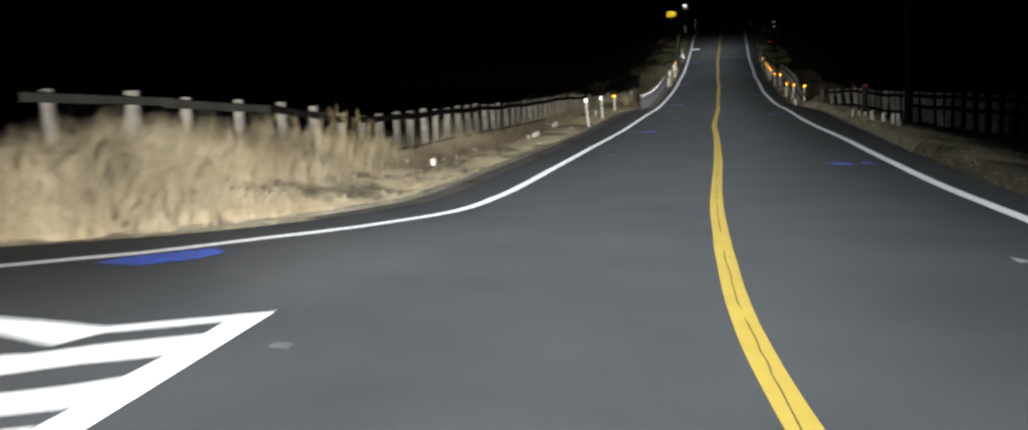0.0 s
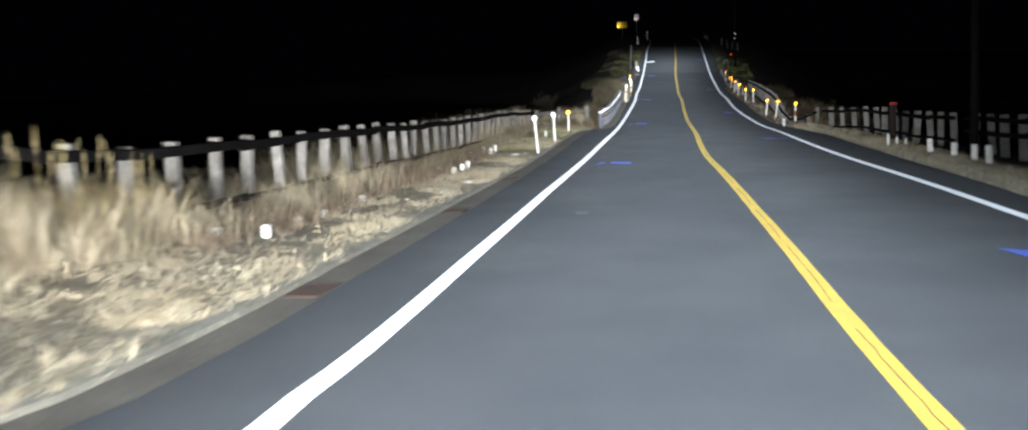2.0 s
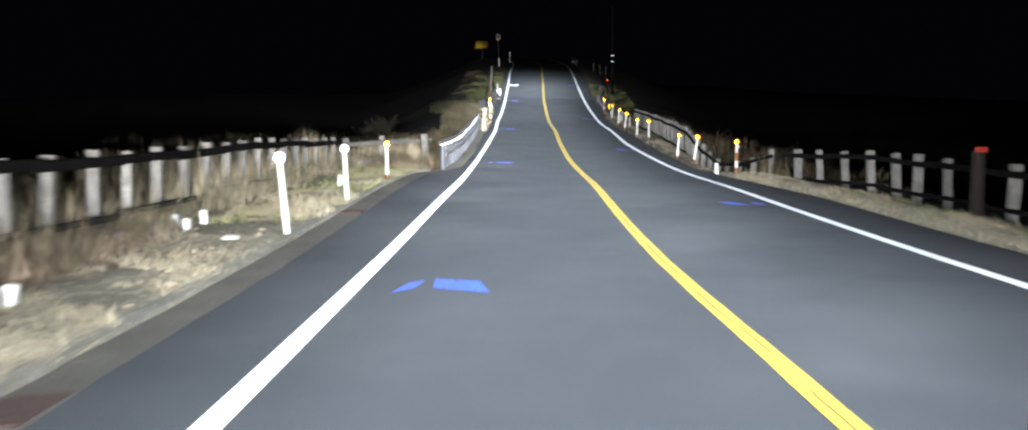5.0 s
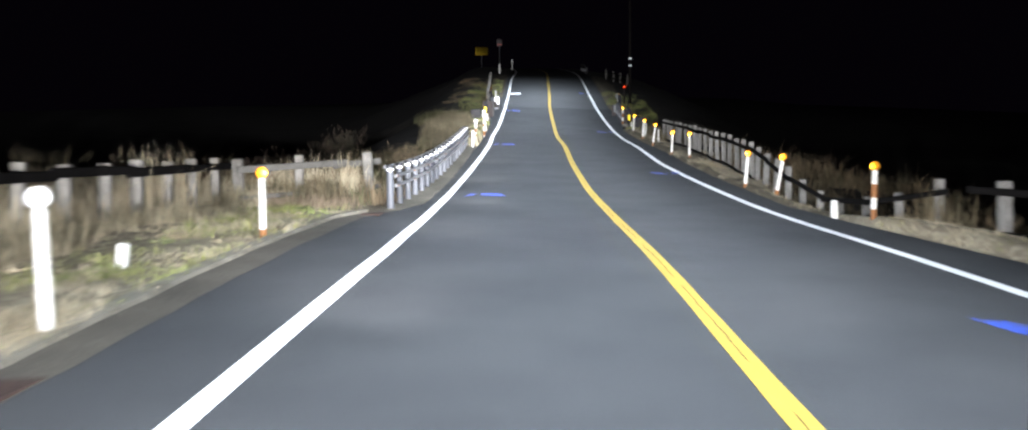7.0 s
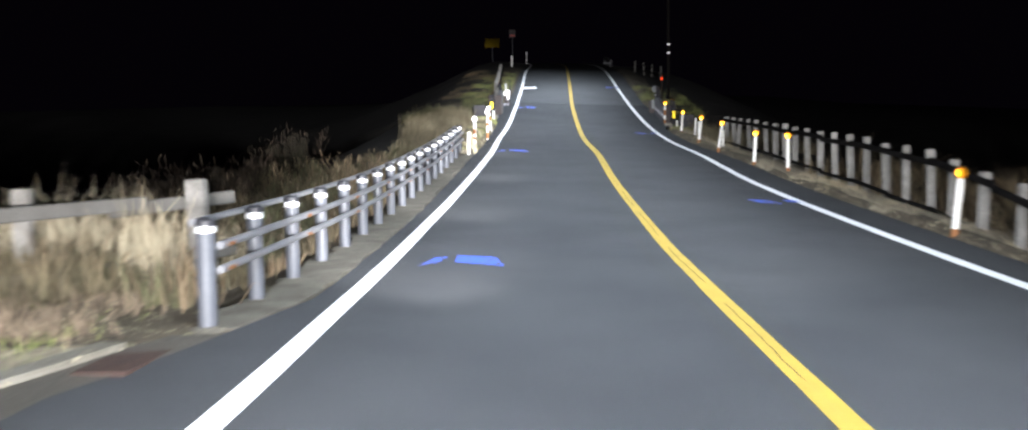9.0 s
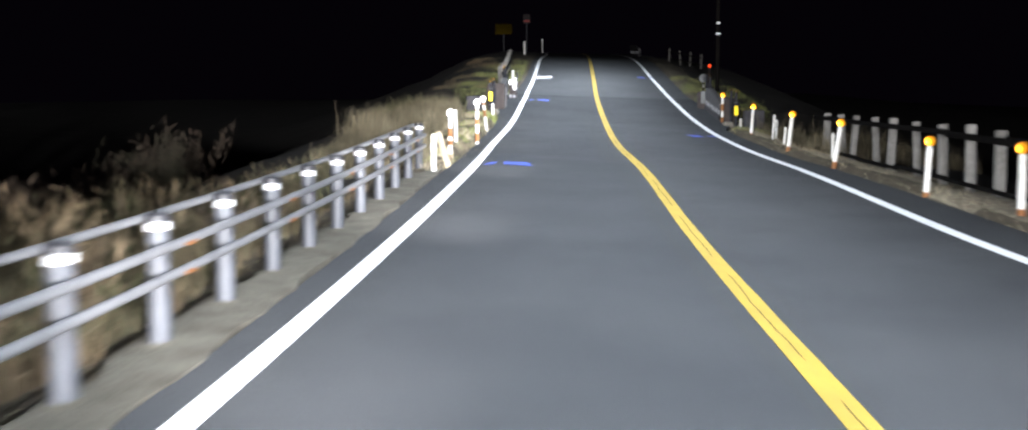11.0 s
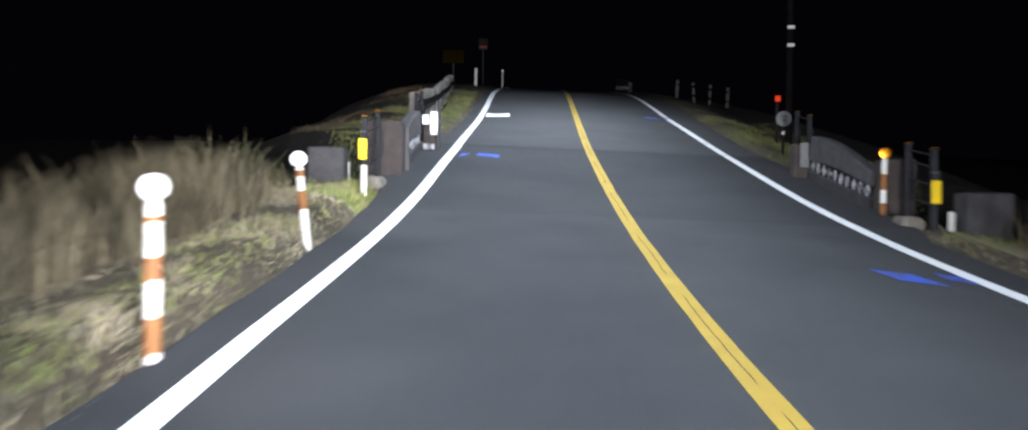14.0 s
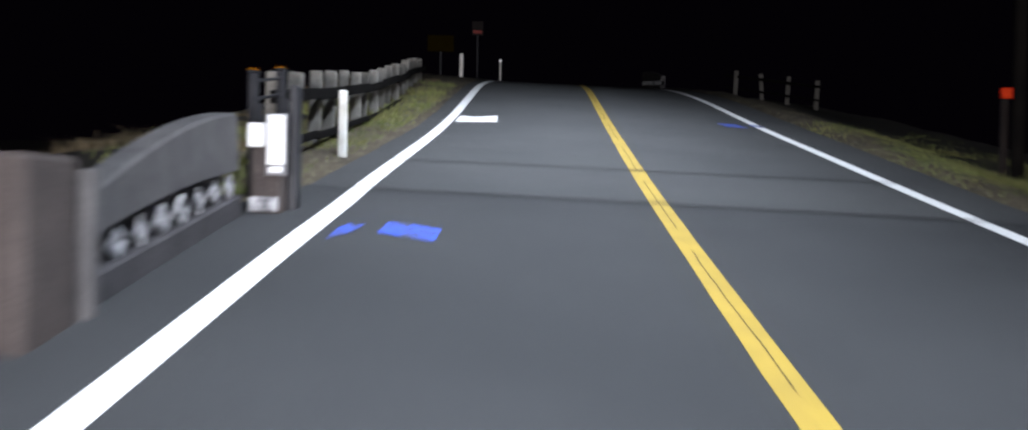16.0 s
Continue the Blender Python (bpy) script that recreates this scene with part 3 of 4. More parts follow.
for s in (14.2, 19.85, 25.1, 34.75, 45.0):
    bm = box(bmesh.new(), -0.16, 0.16, -0.45, 0.45, -0.04, 0.0098, 0.002)
    ob = part("drain_cover", bm, RUST)
    ob.matrix_world = stand(s, float(left_edge(s)) - 0.14, 0.0)
    tagged(ob, "rusty brown drain cover set in the gutter", "drain cover", "drain covers")
ob = ribbon("footing_strip", 45.8, 63.6, lambda s: float(left_edge(s)) - 0.02, lambda s: float(left_edge(s)) - 0.5 - 0.07 * math.sin(s * 2.1), 0.012, FOOTING, 0.35, thick=0.3, wobble=0.05)
tagged(ob, "crumbling concrete footing strip under the guardrail", "footing", kind="structure")

# ---- roadside posts ----
def delineator(bands, lens_mat, lens_say, cased):
    """A roadside reflector post with coloured bands between heights, and a round lens."""
    root = new("delineator")
    h = 0.84
    part("post", lathe(bmesh.new(), [(0.043, -0.15), (0.043, 0.02), (0.041, h - 0.03), (0.034, h)]), PLASTIC_WHITE, root)
    for z0, z1 in bands:
        part("band", lathe(bmesh.new(), [(0.0455, z0), (0.0455, z1)]), ORANGE_BAND, root, "faded orange-brown band")
    holder = part("reflector_holder", lathe(bmesh.new(), [(0.04, -0.022), (0.074, -0.018), (0.078, 0.018), (0.045, 0.026)], 20, "Y"), ORANGE_BAND if cased else PLASTIC_WHITE, root)
    holder.location = (0, 0, h + 0.07)
    lens = part("lens", lathe(bmesh.new(), [(0.073, 0.0), (0.07, -0.011), (0.05, -0.0135), (0.02, -0.0142)], 20, "Y"), lens_mat, holder, lens_say)
    lens.location = (0, -0.016, 0)
    return root


# banding, lens, label, and the posts' station, offset, leans and lens height
POSTS = [
    ([], TAPE_WHITE, "white reflector", "white plastic roadside post with a round white reflector", [(31.87, -4.72, 1.5, -4, 1.04), (35.8, -4.68, -1.5, -2, 0.94), (116.0, -2.98, 0, 0, 0.95)]),
    ([(0.0, 0.2)], AMBER, "amber reflector", "leaning white roadside post with a round amber reflector",
     [(41.03, -4.76, 0, 0, 0.82), (48.93, 4.01, 2, 9, 0.81), (50.96, 3.78, 0, 5, 0.77), (59.61, 3.96, 0, 0, 0.82), (61.66, 3.72, 0, 3, 0.74), (65.37, 3.67, 0, 8, 0.8), (68.88, 3.75, 0, 6, 0.82), (73.37, 3.84, 0, 4, 0.78)]),
    ([(0.0, 0.22), (0.4, 0.62)], AMBER, "amber reflector", "orange and white banded roadside post with amber reflector", [(44.21, 4.11, 0, 1, 0.91), (77.09, 3.68, 0, 1, 0.85)]),
    ([(0.0, 0.13), (0.3, 0.39), (0.46, 0.62)], TAPE_WHITE, "white reflector", "white roadside post with three orange bands and white reflector", [(65.84, -3.47, 0, 1, 0.85)]),
    ([(0.0, 0.2), (0.4, 0.53), (0.72, 0.75)], TAPE_WHITE, "white reflector", "white roadside post with an orange waist and white reflector", [(69.59, -3.26, 0, 0, 0.95)]),
    ([(0.42, 0.6), (0.74, 0.8)], TAPE_WHITE, "white reflector", "leaning white roadside post with one wide orange band", [(73.32, -3.45, 2, -6, 0.85)]),
]
for bands, lens_mat, lens_say, say, spots in POSTS:
    first = delineator(bands, lens_mat, lens_say, lens_mat is AMBER)
    tagged(first, say, "reflector post", "roadside reflector posts")
    for i, (s, o, la, lb, top) in enumerate(spots):
        m = stand(s, o, top, -7 if o > 0 else 6, (la, lb)) @ Matrix.Translation((0, 0, -0.91))
        if i == 0:
            first.matrix_world = m
        else:
            copy_thing(first, m)


def yellow_marker(s, o, top):
    root = new("marker_post")
    root.matrix_world = stand(s, o)
    h = spot(s, o, top).z - spot(s, o).z
    part("post", box(bmesh.new(), -0.035, 0.035, -0.03, 0.03, -0.1, h + 0.24, 0.008), IRON, root)
    part("cap", box(bmesh.new(), -0.04, 0.04, -0.035, 0.035, h + 0.242, h + 0.262, 0.006), STEEL, root, "pale steel cap")
    part("reflective_plate", box(bmesh.new(), -0.058, 0.058, -0.052, -0.042, h - 0.14, h + 0.15, 0.01), YELLOW_TAPE, root, "tall yellow reflective plate")
    part("backing", box(bmesh.new(), -0.05, 0.05, -0.041, -0.031, h - 0.13, h + 0.14, 0.005), STEEL_DARK, root)
    tagged(root, "dark steel post carrying a tall yellow reflective plate", "marker post", "yellow markers")


yellow_marker(77.3, -3.56, 0.57)
yellow_marker(76.03, 3.88, 0.47)


def stake(s, o, h, lean=0.0, w=0.07, broken=False):
    bm = box(bmesh.new(), -w / 2, w / 2, -w / 2, w / 2, -0.1, h, 0.014)
    ob = part("boundary_stake", bm, OLD_WOOD if broken else PLASTIC_WHITE, smooth=False)
    ob.matrix_world = stand(s, o, None, 12 * noise.noise((s, o, 0)), (0, lean))
    tagged(ob, "short white concrete boundary stake in dead grass" if not broken else "leaning broken pale wooden post in dead grass", "stake", "boundary stakes" if not broken else "")


for s, o, h, lean in ((15.99, -6.24, 0.15, 0), (16.41, -5.84, 0.18, 3), (17.89, -6.06, 0.11, 0), (18.7, -6.02, 0.1, 4), (20.36, -5.99, 0.13, 0), (26.0, -6.07, 0.15, 0), (26.0, -5.76, 0.14, 8), (26.77, -5.73, 0.16, 6),
                      (27.5, -5.76, 0.17, 8), (30.9, -6.4, 0.14, 0), (32.5, -6.35, 0.15, 0), (32.2, -6.08, 0.14, 0), (32.75, -6.05, 0.18, 0), (38.3, -5.3, 0.22, 6), (27.75, 4.72, 0.3, -6), (26.42, 4.8, 0.29, 0), (25.54, 4.9, 0.32, 0), (24.73, 4.9, 0.36, -3),
                      (31.03, 4.6, 0.27, 0), (30.94, 4.8, 0.17, -4), (30.71, 4.95, 0.16, 3), (45.0, 3.75, 0.42, -2), (72.2, 4.1, 0.62, 3), (72.9, 4.35, 0.5, 0), (67.0, 4.05, 0.5, 0), (70.6, 4.0, 0.4, 5)):
    stake(s, o, h, lean, 0.06 if s > 46 or 30.7 < s < 31.1 else 0.1)
stake(63.45, -3.48, 0.66, 0, 0.085)
stake(67.78, -3.56, 0.68, -1, 0.07)
stake(76.8, -3.46, 0.45, 0, 0.08)
stake(64.45, -3.34, 0.7, -17, 0.11, True)

# ---- fences of pale posts and dark rails ----
def plank(a, b, thick, tall):
    """A bevelled board on edge from a to b."""
    bm = box(bmesh.new(), -thick / 2, thick / 2, 0, (b - a).length, -tall / 2, tall / 2, 0.012)
    way = (b - a).normalized()
    side = way.cross(Vector((0, 0, 1))).normalized()
    turn = Matrix((side, way, side.cross(way))).transposed().to_4x4()
    bmesh.ops.transform(bm, matrix=Matrix.Translation(a) @ turn, verts=bm.verts)
    return bm


def fence(name, line, label, gap=1.0, rails=(0.125, 0.84), thick=0.08, rail=0.062, seed=1, wood=None, bar=None):
    """line: control points of station, offset, height of the post tops over the road's plane, and post length."""
    rnd = random.Random(seed)
    root = new(name)
    cs = [p[0] for p in line]
    posts = []
    for i in range(int((cs[-1] - cs[0]) / gap) + 1):
        s = cs[0] + gap * i + rnd.uniform(-0.05, 0.05)
        o, top, ln = (float(np.interp(s, cs, [p[k] for p in line])) for k in (1, 2, 3))
        posts.append((s, o, top, ln))
        r = thick * rnd.uniform(0.9, 1.12)
        bm = box(bmesh.new(), -r, r, -r * 0.7, r * 0.7, -ln - 0.25, 0.0, 0.014)
        ob = part("post", bm, wood or POST_WOOD, root)
        p = spot(s, o + (-0.13 if o < 0 else 0.13), top + rnd.uniform(-0.03, 0.03))
        ob.matrix_world = pose(p.x, p.y, p.z, rnd.uniform(-3, 3), rnd.uniform(-3.5, 3.5), heading(s) + rnd.uniform(-14, 14))
    # rails of two posts' length, laid a little high and low in turn in front of the posts
    for k in range(0, len(posts), 2):
        a, b = posts[k], posts[min(k + 1, len(posts) - 1)]
        low = (k // 2) % 2 * 0.02
        for drop in rails:
            ends = []
            for (s, o, top, ln), reach in ((a, -0.55), (b, 0.55)):
                q = s + reach * gap
                o = float(np.interp(q, cs, [p[1] for p in line]))
                top = float(np.interp(q, cs, [p[2] for p in line]))
                ends.append(spot(q, o, top - drop - low + rnd.uniform(-0.015, 0.015)))
            # upper rails past station 11 and offside rails take the unlit near-black
            part("rail", plank(ends[0], ends[1], 0.05, (2 if drop < 0.5 else 1.4) * rail * rnd.uniform(0.92, 1.08)), bar or (RAIL_BLACK if wood or (a[0] > 11 and drop < 0.5) else RAIL_WOOD), root, "dark wooden rail")
    tagged(root, label, "fence")


fence("ranch_fence", [(8.6, -8.2, 1.7, 1.1), (9.6, -7.78, 1.7, 1.1), (11.7, -7.3, 1.66, 1.1), (12.6, -7.12, 1.6, 1.1), (13.4, -7.02, 1.52, 1.1), (14.3, -6.95, 1.34, 1.1), (15.1, -6.92, 1.26, 1.1), (16.0, -6.9, 1.26, 1.1), (24.0, -6.9, 1.26, 1.1), (30.4, -6.9, 1.17, 1.1), (33.4, -6.9, 1.07, 1.1),
                      (41.4, -6.9, 0.91, 1.0), (46.0, -6.85, 0.88, 1.0)], "long ranch fence of pale posts and dark rails in straw", 1.0, seed=4)
fence("ranch_fence", [(45.98, -6.55, 0.9, 0.95), (46.8, -5.66, 0.92, 0.95), (47.55, -4.4, 1.0, 1.0)], "fence end of pale posts turning in to the guardrail", 0.78, (0.2, 0.7), seed=8, bar=RAIL_GREY)
fence("ranch_fence", [(3.0, -13.5, 1.08, 1.1), (6.0, -10.4, 1.2, 1.1), (7.4, -9.2, 1.48, 1.1)], "ranch fence of pale posts along the side road", 0.9, seed=7)
fence("ranch_fence", [(20.0, 7.5, 0.88, 1.1), (24.0, 6.95, 0.9, 1.1), (28.6, 6.4, 0.9, 1.1), (30.9, 6.28, 0.87, 1.1)], "ranch fence of grey posts and close dark rails on the bank", 0.78, (0.13, 0.46), rail=0.055, seed=12, wood=POST_DIM)
fence("ranch_fence", [(31.7, 6.24, 0.85, 1.05), (34.3, 6.13, 0.83, 1.05), (39.0, 5.72, 0.9, 1.0), (43.2, 4.82, 0.76, 0.95)], "ranch fence of grey posts and dark rails along the bank", 0.96, (0.13, 0.7), rail=0.054, seed=13, wood=POST_DIM)
fence("ranch_fence", [(43.6, 4.72, 0.72, 0.95), (44.6, 4.5, 0.45, 0.95), (46.2, 4.3, 0.2, 0.95), (48.0, 4.2, 0.28, 0.95), (50.0, 4.2, 0.6, 0.95), (53.0, 4.35, 0.88, 1.0),
                      (57.0, 4.5, 0.95, 1.0), (70.0, 4.6, 0.85, 1.0)], "ranch fence of grey posts and dark rails dipping with the bank", 1.0, thick=0.066, rail=0.046, seed=11, wood=POST_DIM)
fence("ranch_fence", [(83.9, -3.6, 0.97, 1.15), (90.0, -3.9, 0.82, 1.1), (98.0, -4.2, 0.62, 1.1)], "pale post and rail fence beyond the bridge", 0.9, (0.24, 0.72), 0.075, 0.065, seed=3, bar=RAIL_BLACK)
# posts take the darker rail grey, so that they look dim past the lamps
fence("ranch_fence", [(99.0, 6.0, 0.55, 1.0), (103.0, 4.6, 0.7, 1.0)], "grey post and rail fence near the far bridge", 1.3, (0.14, 0.5), 0.06, 0.04, seed=5, wood=RAIL_GREY)
stake(85.0, -3.31, 0.75, 0, 0.09)
stake(105.0, -4.0, 0.8, 0, 0.12)

# ---- pipe guardrail ----
root = new("guardrail")
tagged(root, "grey steel pipe guardrail with white reflective post bands", "guardrail")
count = 18
spots = []
for i in range(count):
    s = 45.87 + 1.04 * i
    o = float(np.interp(s, [46, 50, 58, 63.6], [-3.9, -3.82, -3.76, -3.74]))
    lift = float(np.interp(s, [46, 55, 63], [-0.02, -0.02, -0.03]))
    spots.append((s, o, lift))
    m = stand(s, o, lift)
    post = part("post", lathe(bmesh.new(), [(0.066, -0.2), (0.066, 0.66), (0.066, 0.76)], 18), STEEL, root)
    post.matrix_world = m
    part("reflective_band", lathe(bmesh.new(), [(0.074, 0.705), (0.074, 0.75)], 18), TAPE_WHITE, post, "white reflective band")
    part("cap", lathe(bmesh.new(), [(0.073, 0.76), (0.073, 0.79), (0.05, 0.81)], 18), CAP_BLACK, post, "black cap")
    part("footing", lathe(bmesh.new(), [(0.17, -0.2), (0.17, 0.0), (0.13, 0.028), (0.075, 0.034)], 10), FOOTING, post, "concrete footing")
for h, shift, r in ((0.775, -0.095, 0.027), (0.615, 0.1, 0.03), (0.44, 0.1, 0.03)):
    for a, b in zip(spots, spots[1:]):
        p, q = (spot(t[0], t[1] + shift, t[2] + h) for t in (a, b))
        part("rail", tube(bmesh.new(), p, q, r, sides=12), STEEL_DARK, root, "grey pipe rail")
for i in range(0, count, 2):
    s, o, lift = spots[i]
    for z in (0.615, 0.44):
        ob = part("side_reflector", box(bmesh.new(), 0.128, 0.136, 0.1, 0.24, z - 0.014, z + 0.014, 0.003), ORANGE_BAND, root, "small amber side reflector")
        ob.matrix_world = stand(s, o, lift)

# ---- bridge ----
def railing(name, s0, o0, s1, o1):
    root = new(name)
    tagged(root, "dark steel bridge railing with flat amber post caps", "railing", "bridge railings")
    for s, o in ((s0, o0), (s1, o1)):
        post = part("post", box(bmesh.new(), -0.037, 0.037, -0.04, 0.04, -0.15, 0.975, 0.008), IRON, root)
        post.matrix_world = stand(s, o, 0.02)
        part("cap", box(bmesh.new(), -0.044, 0.044, -0.047, 0.047, 0.977, 0.995, 0.004), IRON, post)
        part("reflector_cap", box(bmesh.new(), -0.042, 0.042, -0.052, 0.02, 0.998, 1.01, 0.003), AMBER, post, "flat amber reflector plate")
        part("bracket", box(bmesh.new(), 0.039, 0.07, -0.03, 0.03, 0.3, 0.72, 0.006), IRON, post, "rail bracket")
    for h in (0.3, 0.55, 0.78, 0.93):
        part("rail", tube(bmesh.new(), spot(s0, o0, h), spot(s1, o1, h), 0.014, sides=8), IRON, root, "thin steel rail")
    return root


def parapet(name, s0, s1, o, out, label):
    """A low arched parapet with an openwork of pale bars, between two pillars; out is the side away from the road."""
    root = new(name)
    tagged(root, label, "parapet", "bridge parapets")
    a, b = spot(s0, o, 0.0), spot(s1, o, 0.0)
    ln = (b - a).length
    yaw = math.degrees(math.atan2(-(b.x - a.x), b.y - a.y))
    root.matrix_world = pose(a.x, a.y, a.z, math.degrees(math.asin((b.z - a.z) / ln)), 0, yaw)
    # slab with a rising, rounded top edge, a low band of pale ornaments under it, and a plinth
    bm = bmesh.new()
    rows = []
    for k in range(25):
        t = k / 24
        top = 0.52 + 0.24 * math.sin(math.pi * 0.62 * t)
        foot = 0.33 + 0.05 * math.sin(math.pi * t)
        rows.append([bm.verts.new((x, ln * t, z)) for x, z in ((-0.09, foot), (-0.09, top - 0.02), (-0.07, top), (0.07, top), (0.09, top - 0.02), (0.09, foot))])
    for p, q in zip(rows, rows[1:]):
        for k in range(6):
            bm.faces.new((p[k], p[(k + 1) % 6], q[(k + 1) % 6], q[k]))
    bm.faces.new(rows[0])
    bm.faces.new(rows[-1])
    bmesh.ops.recalc_face_normals(bm, faces=bm.faces)
    part("arched_top", bm, PARAPET, root, "grey slab with a rounded top", smooth=False)
    part("plinth", box(bmesh.new(), -0.1, 0.1, 0, ln, -0.3, 0.15, 0.015), MASONRY, root, "dark stone plinth")
    part("back_panel", box(bmesh.new(), -0.03 + 0.07 * out, 0.03 + 0.07 * out, 0, ln, 0.15, 0.36), MASONRY, root, "dark recessed panel")
    bars = int(ln / 0.27)
    for k in range(bars):
        y = ln * (k + 0.5) / bars
        x = -0.06 * out
        wide, tall = 0.075 + 0.02 * math.sin(k * 2.3), 0.07 + 0.02 * math.cos(k * 1.7)
        bm = bmesh.new()
        corners = [(x, y - wide, 0.24), (x, y, 0.24 + tall), (x, y + wide, 0.24), (x, y, 0.24 - tall)]
        for a, b in zip(corners, corners[1:] + corners[:1]):
            tube(bm, a, b, 0.016, sides=6)
        tube(bm, (x, y, 0.155), (x, y, 0.33), 0.014, sides=6)
        part("openwork_bar", bm, OPENWORK, root, "pale worn openwork lozenge")
    return root


def pillar(s, o, w, d, h, mat, name, label):
    ob = part(name, box(bmesh.new(), -w / 2, w / 2, -d / 2, d / 2, -0.4, h, 0.025), mat, smooth=False)
    ob.matrix_world = stand(s, o, 0.0)
    return tagged(ob, label, "pillar")


tagged(pillar(77.36, -4.07, 0.51, 0.4, 0.57, MASONRY, "stone_block", "squat dark stone block at the bridge end"), category="stone block")
railing("bridge_railing", 77.5, -3.58, 78.35, -3.53)
pillar(78.95, -3.5, 0.58, 0.46, 0.8, PILLAR, "bridge_pillar", "thick brown stone pillar at the bridge end")
ob = part("parapet_edge", box(bmesh.new(), -0.04, 0.04, -0.04, 0.04, -0.2, 0.7, 0.008), PARAPET, smooth=False)
ob.matrix_world = stand(79.24, -3.2, 0.0)
tagged(ob, "slim grey steel edge post at the parapet", "edge post", "parapet edge posts")
parapet("bridge_parapet", 79.3, 81.55, -3.33, -1, "arched grey bridge parapet with pale openwork bars")
end = pillar(81.82, -3.1, 0.24, 0.34, 0.62, PILLAR, "bridge_pillar", "brown stone end pillar with white reflective plates")
part("reflective_plate", box(bmesh.new(), -0.13, -0.005, -0.2, -0.183, 0.46, 0.64, 0.006), TAPE_WHITE, end, "white reflective plate")
part("reflective_plate", box(bmesh.new(), 0.02, 0.155, -0.215, -0.2, 0.33, 0.7, 0.006), TAPE_WHITE, end, "tall white reflective plate")
part("lower_plate", box(bmesh.new(), 0.035, 0.14, -0.215, -0.2, 0.27, 0.315, 0.006), TAPE_WHITE, end, "small white reflective plate")
part("backing", box(bmesh.new(), 0.01, 0.165, -0.198, -0.183, 0.25, 0.71), STEEL_DARK, end)
part("edge_board", box(bmesh.new(), 0.125, 0.185, 0.0, 0.16, -0.1, 0.95, 0.01), CAP_BLACK, end, "black edge board")
part("patched_foot", box(bmesh.new(), -0.12, 0.1, -0.195, -0.172, -0.02, 0.09, 0.01), OPENWORK, end, "worn pale foot")
railing("bridge_railing", 82.45, -3.46, 83.2, -3.46)
tagged(pillar(75.75, 4.35, 0.56, 0.4, 0.52, MASONRY, "stone_block", "squat dark stone block at the bridge end"), category="stone block")
railing("bridge_railing", 76.11, 3.9, 76.86, 3.9)
pillar(77.35, 3.93, 0.42, 0.5, 0.74, PILLAR, "bridge_pillar", "thick brown stone pillar at the bridge end")
parapet("bridge_parapet", 77.6, 80.3, 3.74, 1, "arched grey bridge parapet with pale openwork bars")
end = pillar(80.55, 3.6, 0.32, 0.34, 0.56, PILLAR, "bridge_pillar", "brown stone end pillar with a dull white plate")
part("reflective_plate", box(bmesh.new(), -0.07, 0.09, -0.19, -0.173, 0.15, 0.58, 0.006), SIGN_GREY, end, "dull white plate")
railing("bridge_railing", 81.4, 4.0, 82.2, 4.0)
stake(75.76, 3.97, 0.24, 0, 0.07)
for s, o, w, d, h in ((77.72, -3.5, 0.34, 0.5, 0.13), (76.4, 3.72, 0.3, 0.45, 0.1)):
    bm = box(bmesh.new(), -w / 2, w / 2, -d / 2, d / 2, -0.1, h, 0.05)
    for v in bm.verts:
        v.co += Vector((0.03 * noise.noise(v.co * 4), 0.03 * noise.noise(v.co * 4 + Vector((9, 0, 0))), 0.02 * noise.noise(v.co * 5)))
    ob = part("concrete_lump", bm, CONCRETE)
    ob.matrix_world = stand(s, o, 0.0)
    tagged(ob, "rounded pale concrete lump at the railing foot", "concrete", "railing feet")
stake(77.6, -3.86, 0.3, 2, 0.09)
parapet("bridge_parapet", 111.5, 116.5, 3.7, 1, "arched pale bridge parapet on the far hill")

# ---- signs, poles and markers ----
sign = tagged(new("round_sign"), "small dull round road sign on a brown post", "road sign")
sign.matrix_world = stand(83.4, 4.05)
h = 0.76 - float(lie(83.4, 4.05))
part("post", lathe(bmesh.new(), [(0.03, -0.1), (0.03, h + 0.1)]), BROWN_POST, sign, "brown post")
disc = part("disc", lathe(bmesh.new(), [(0.15, 0.012), (0.16, 0.006), (0.16, -0.006), (0.15, -0.012)], 28, "Y"), SIGN_GREY, sign, "dull grey disc")
disc.location = (0, -0.045, h)
bm = bmesh.new()
for x0, x1, z in ((-0.075, 0.02, 0.045), (0.03, 0.08, 0.045), (-0.05, 0.05, -0.03)):
    box(bm, x0, x1, -0.017, -0.014, z - 0.02, z + 0.02)
part("print", bm, SIGN_DARK, disc, "dark bars of worn print")
part("small_plate", box(bmesh.new(), -0.03, 0.03, -0.045, -0.033, h - 0.33, h - 0.25, 0.004), PLASTIC_WHITE, sign, "small white plate")

bollard = tagged(new("brown_bollard"), "thick brown post with a red reflector on top", "bollard", "red-topped posts")
bollard.matrix_world = stand(34.2, 5.46)
part("post", lathe(bmesh.new(), [(0.1, -0.1), (0.097, 1.0), (0.085, 1.05)], 16), BROWN_POST, bollard)
part("reflector", box(bmesh.new(), -0.1, 0.1, -0.11, -0.095, 1.03, 1.11, 0.01), RED_DULL, bollard, "red reflector")
bollard = tagged(new("brown_bollard"), "slim brown post with an orange-red reflector on top", "bollard", "red-topped posts")
bollard.matrix_world = stand(86.46, 4.7)
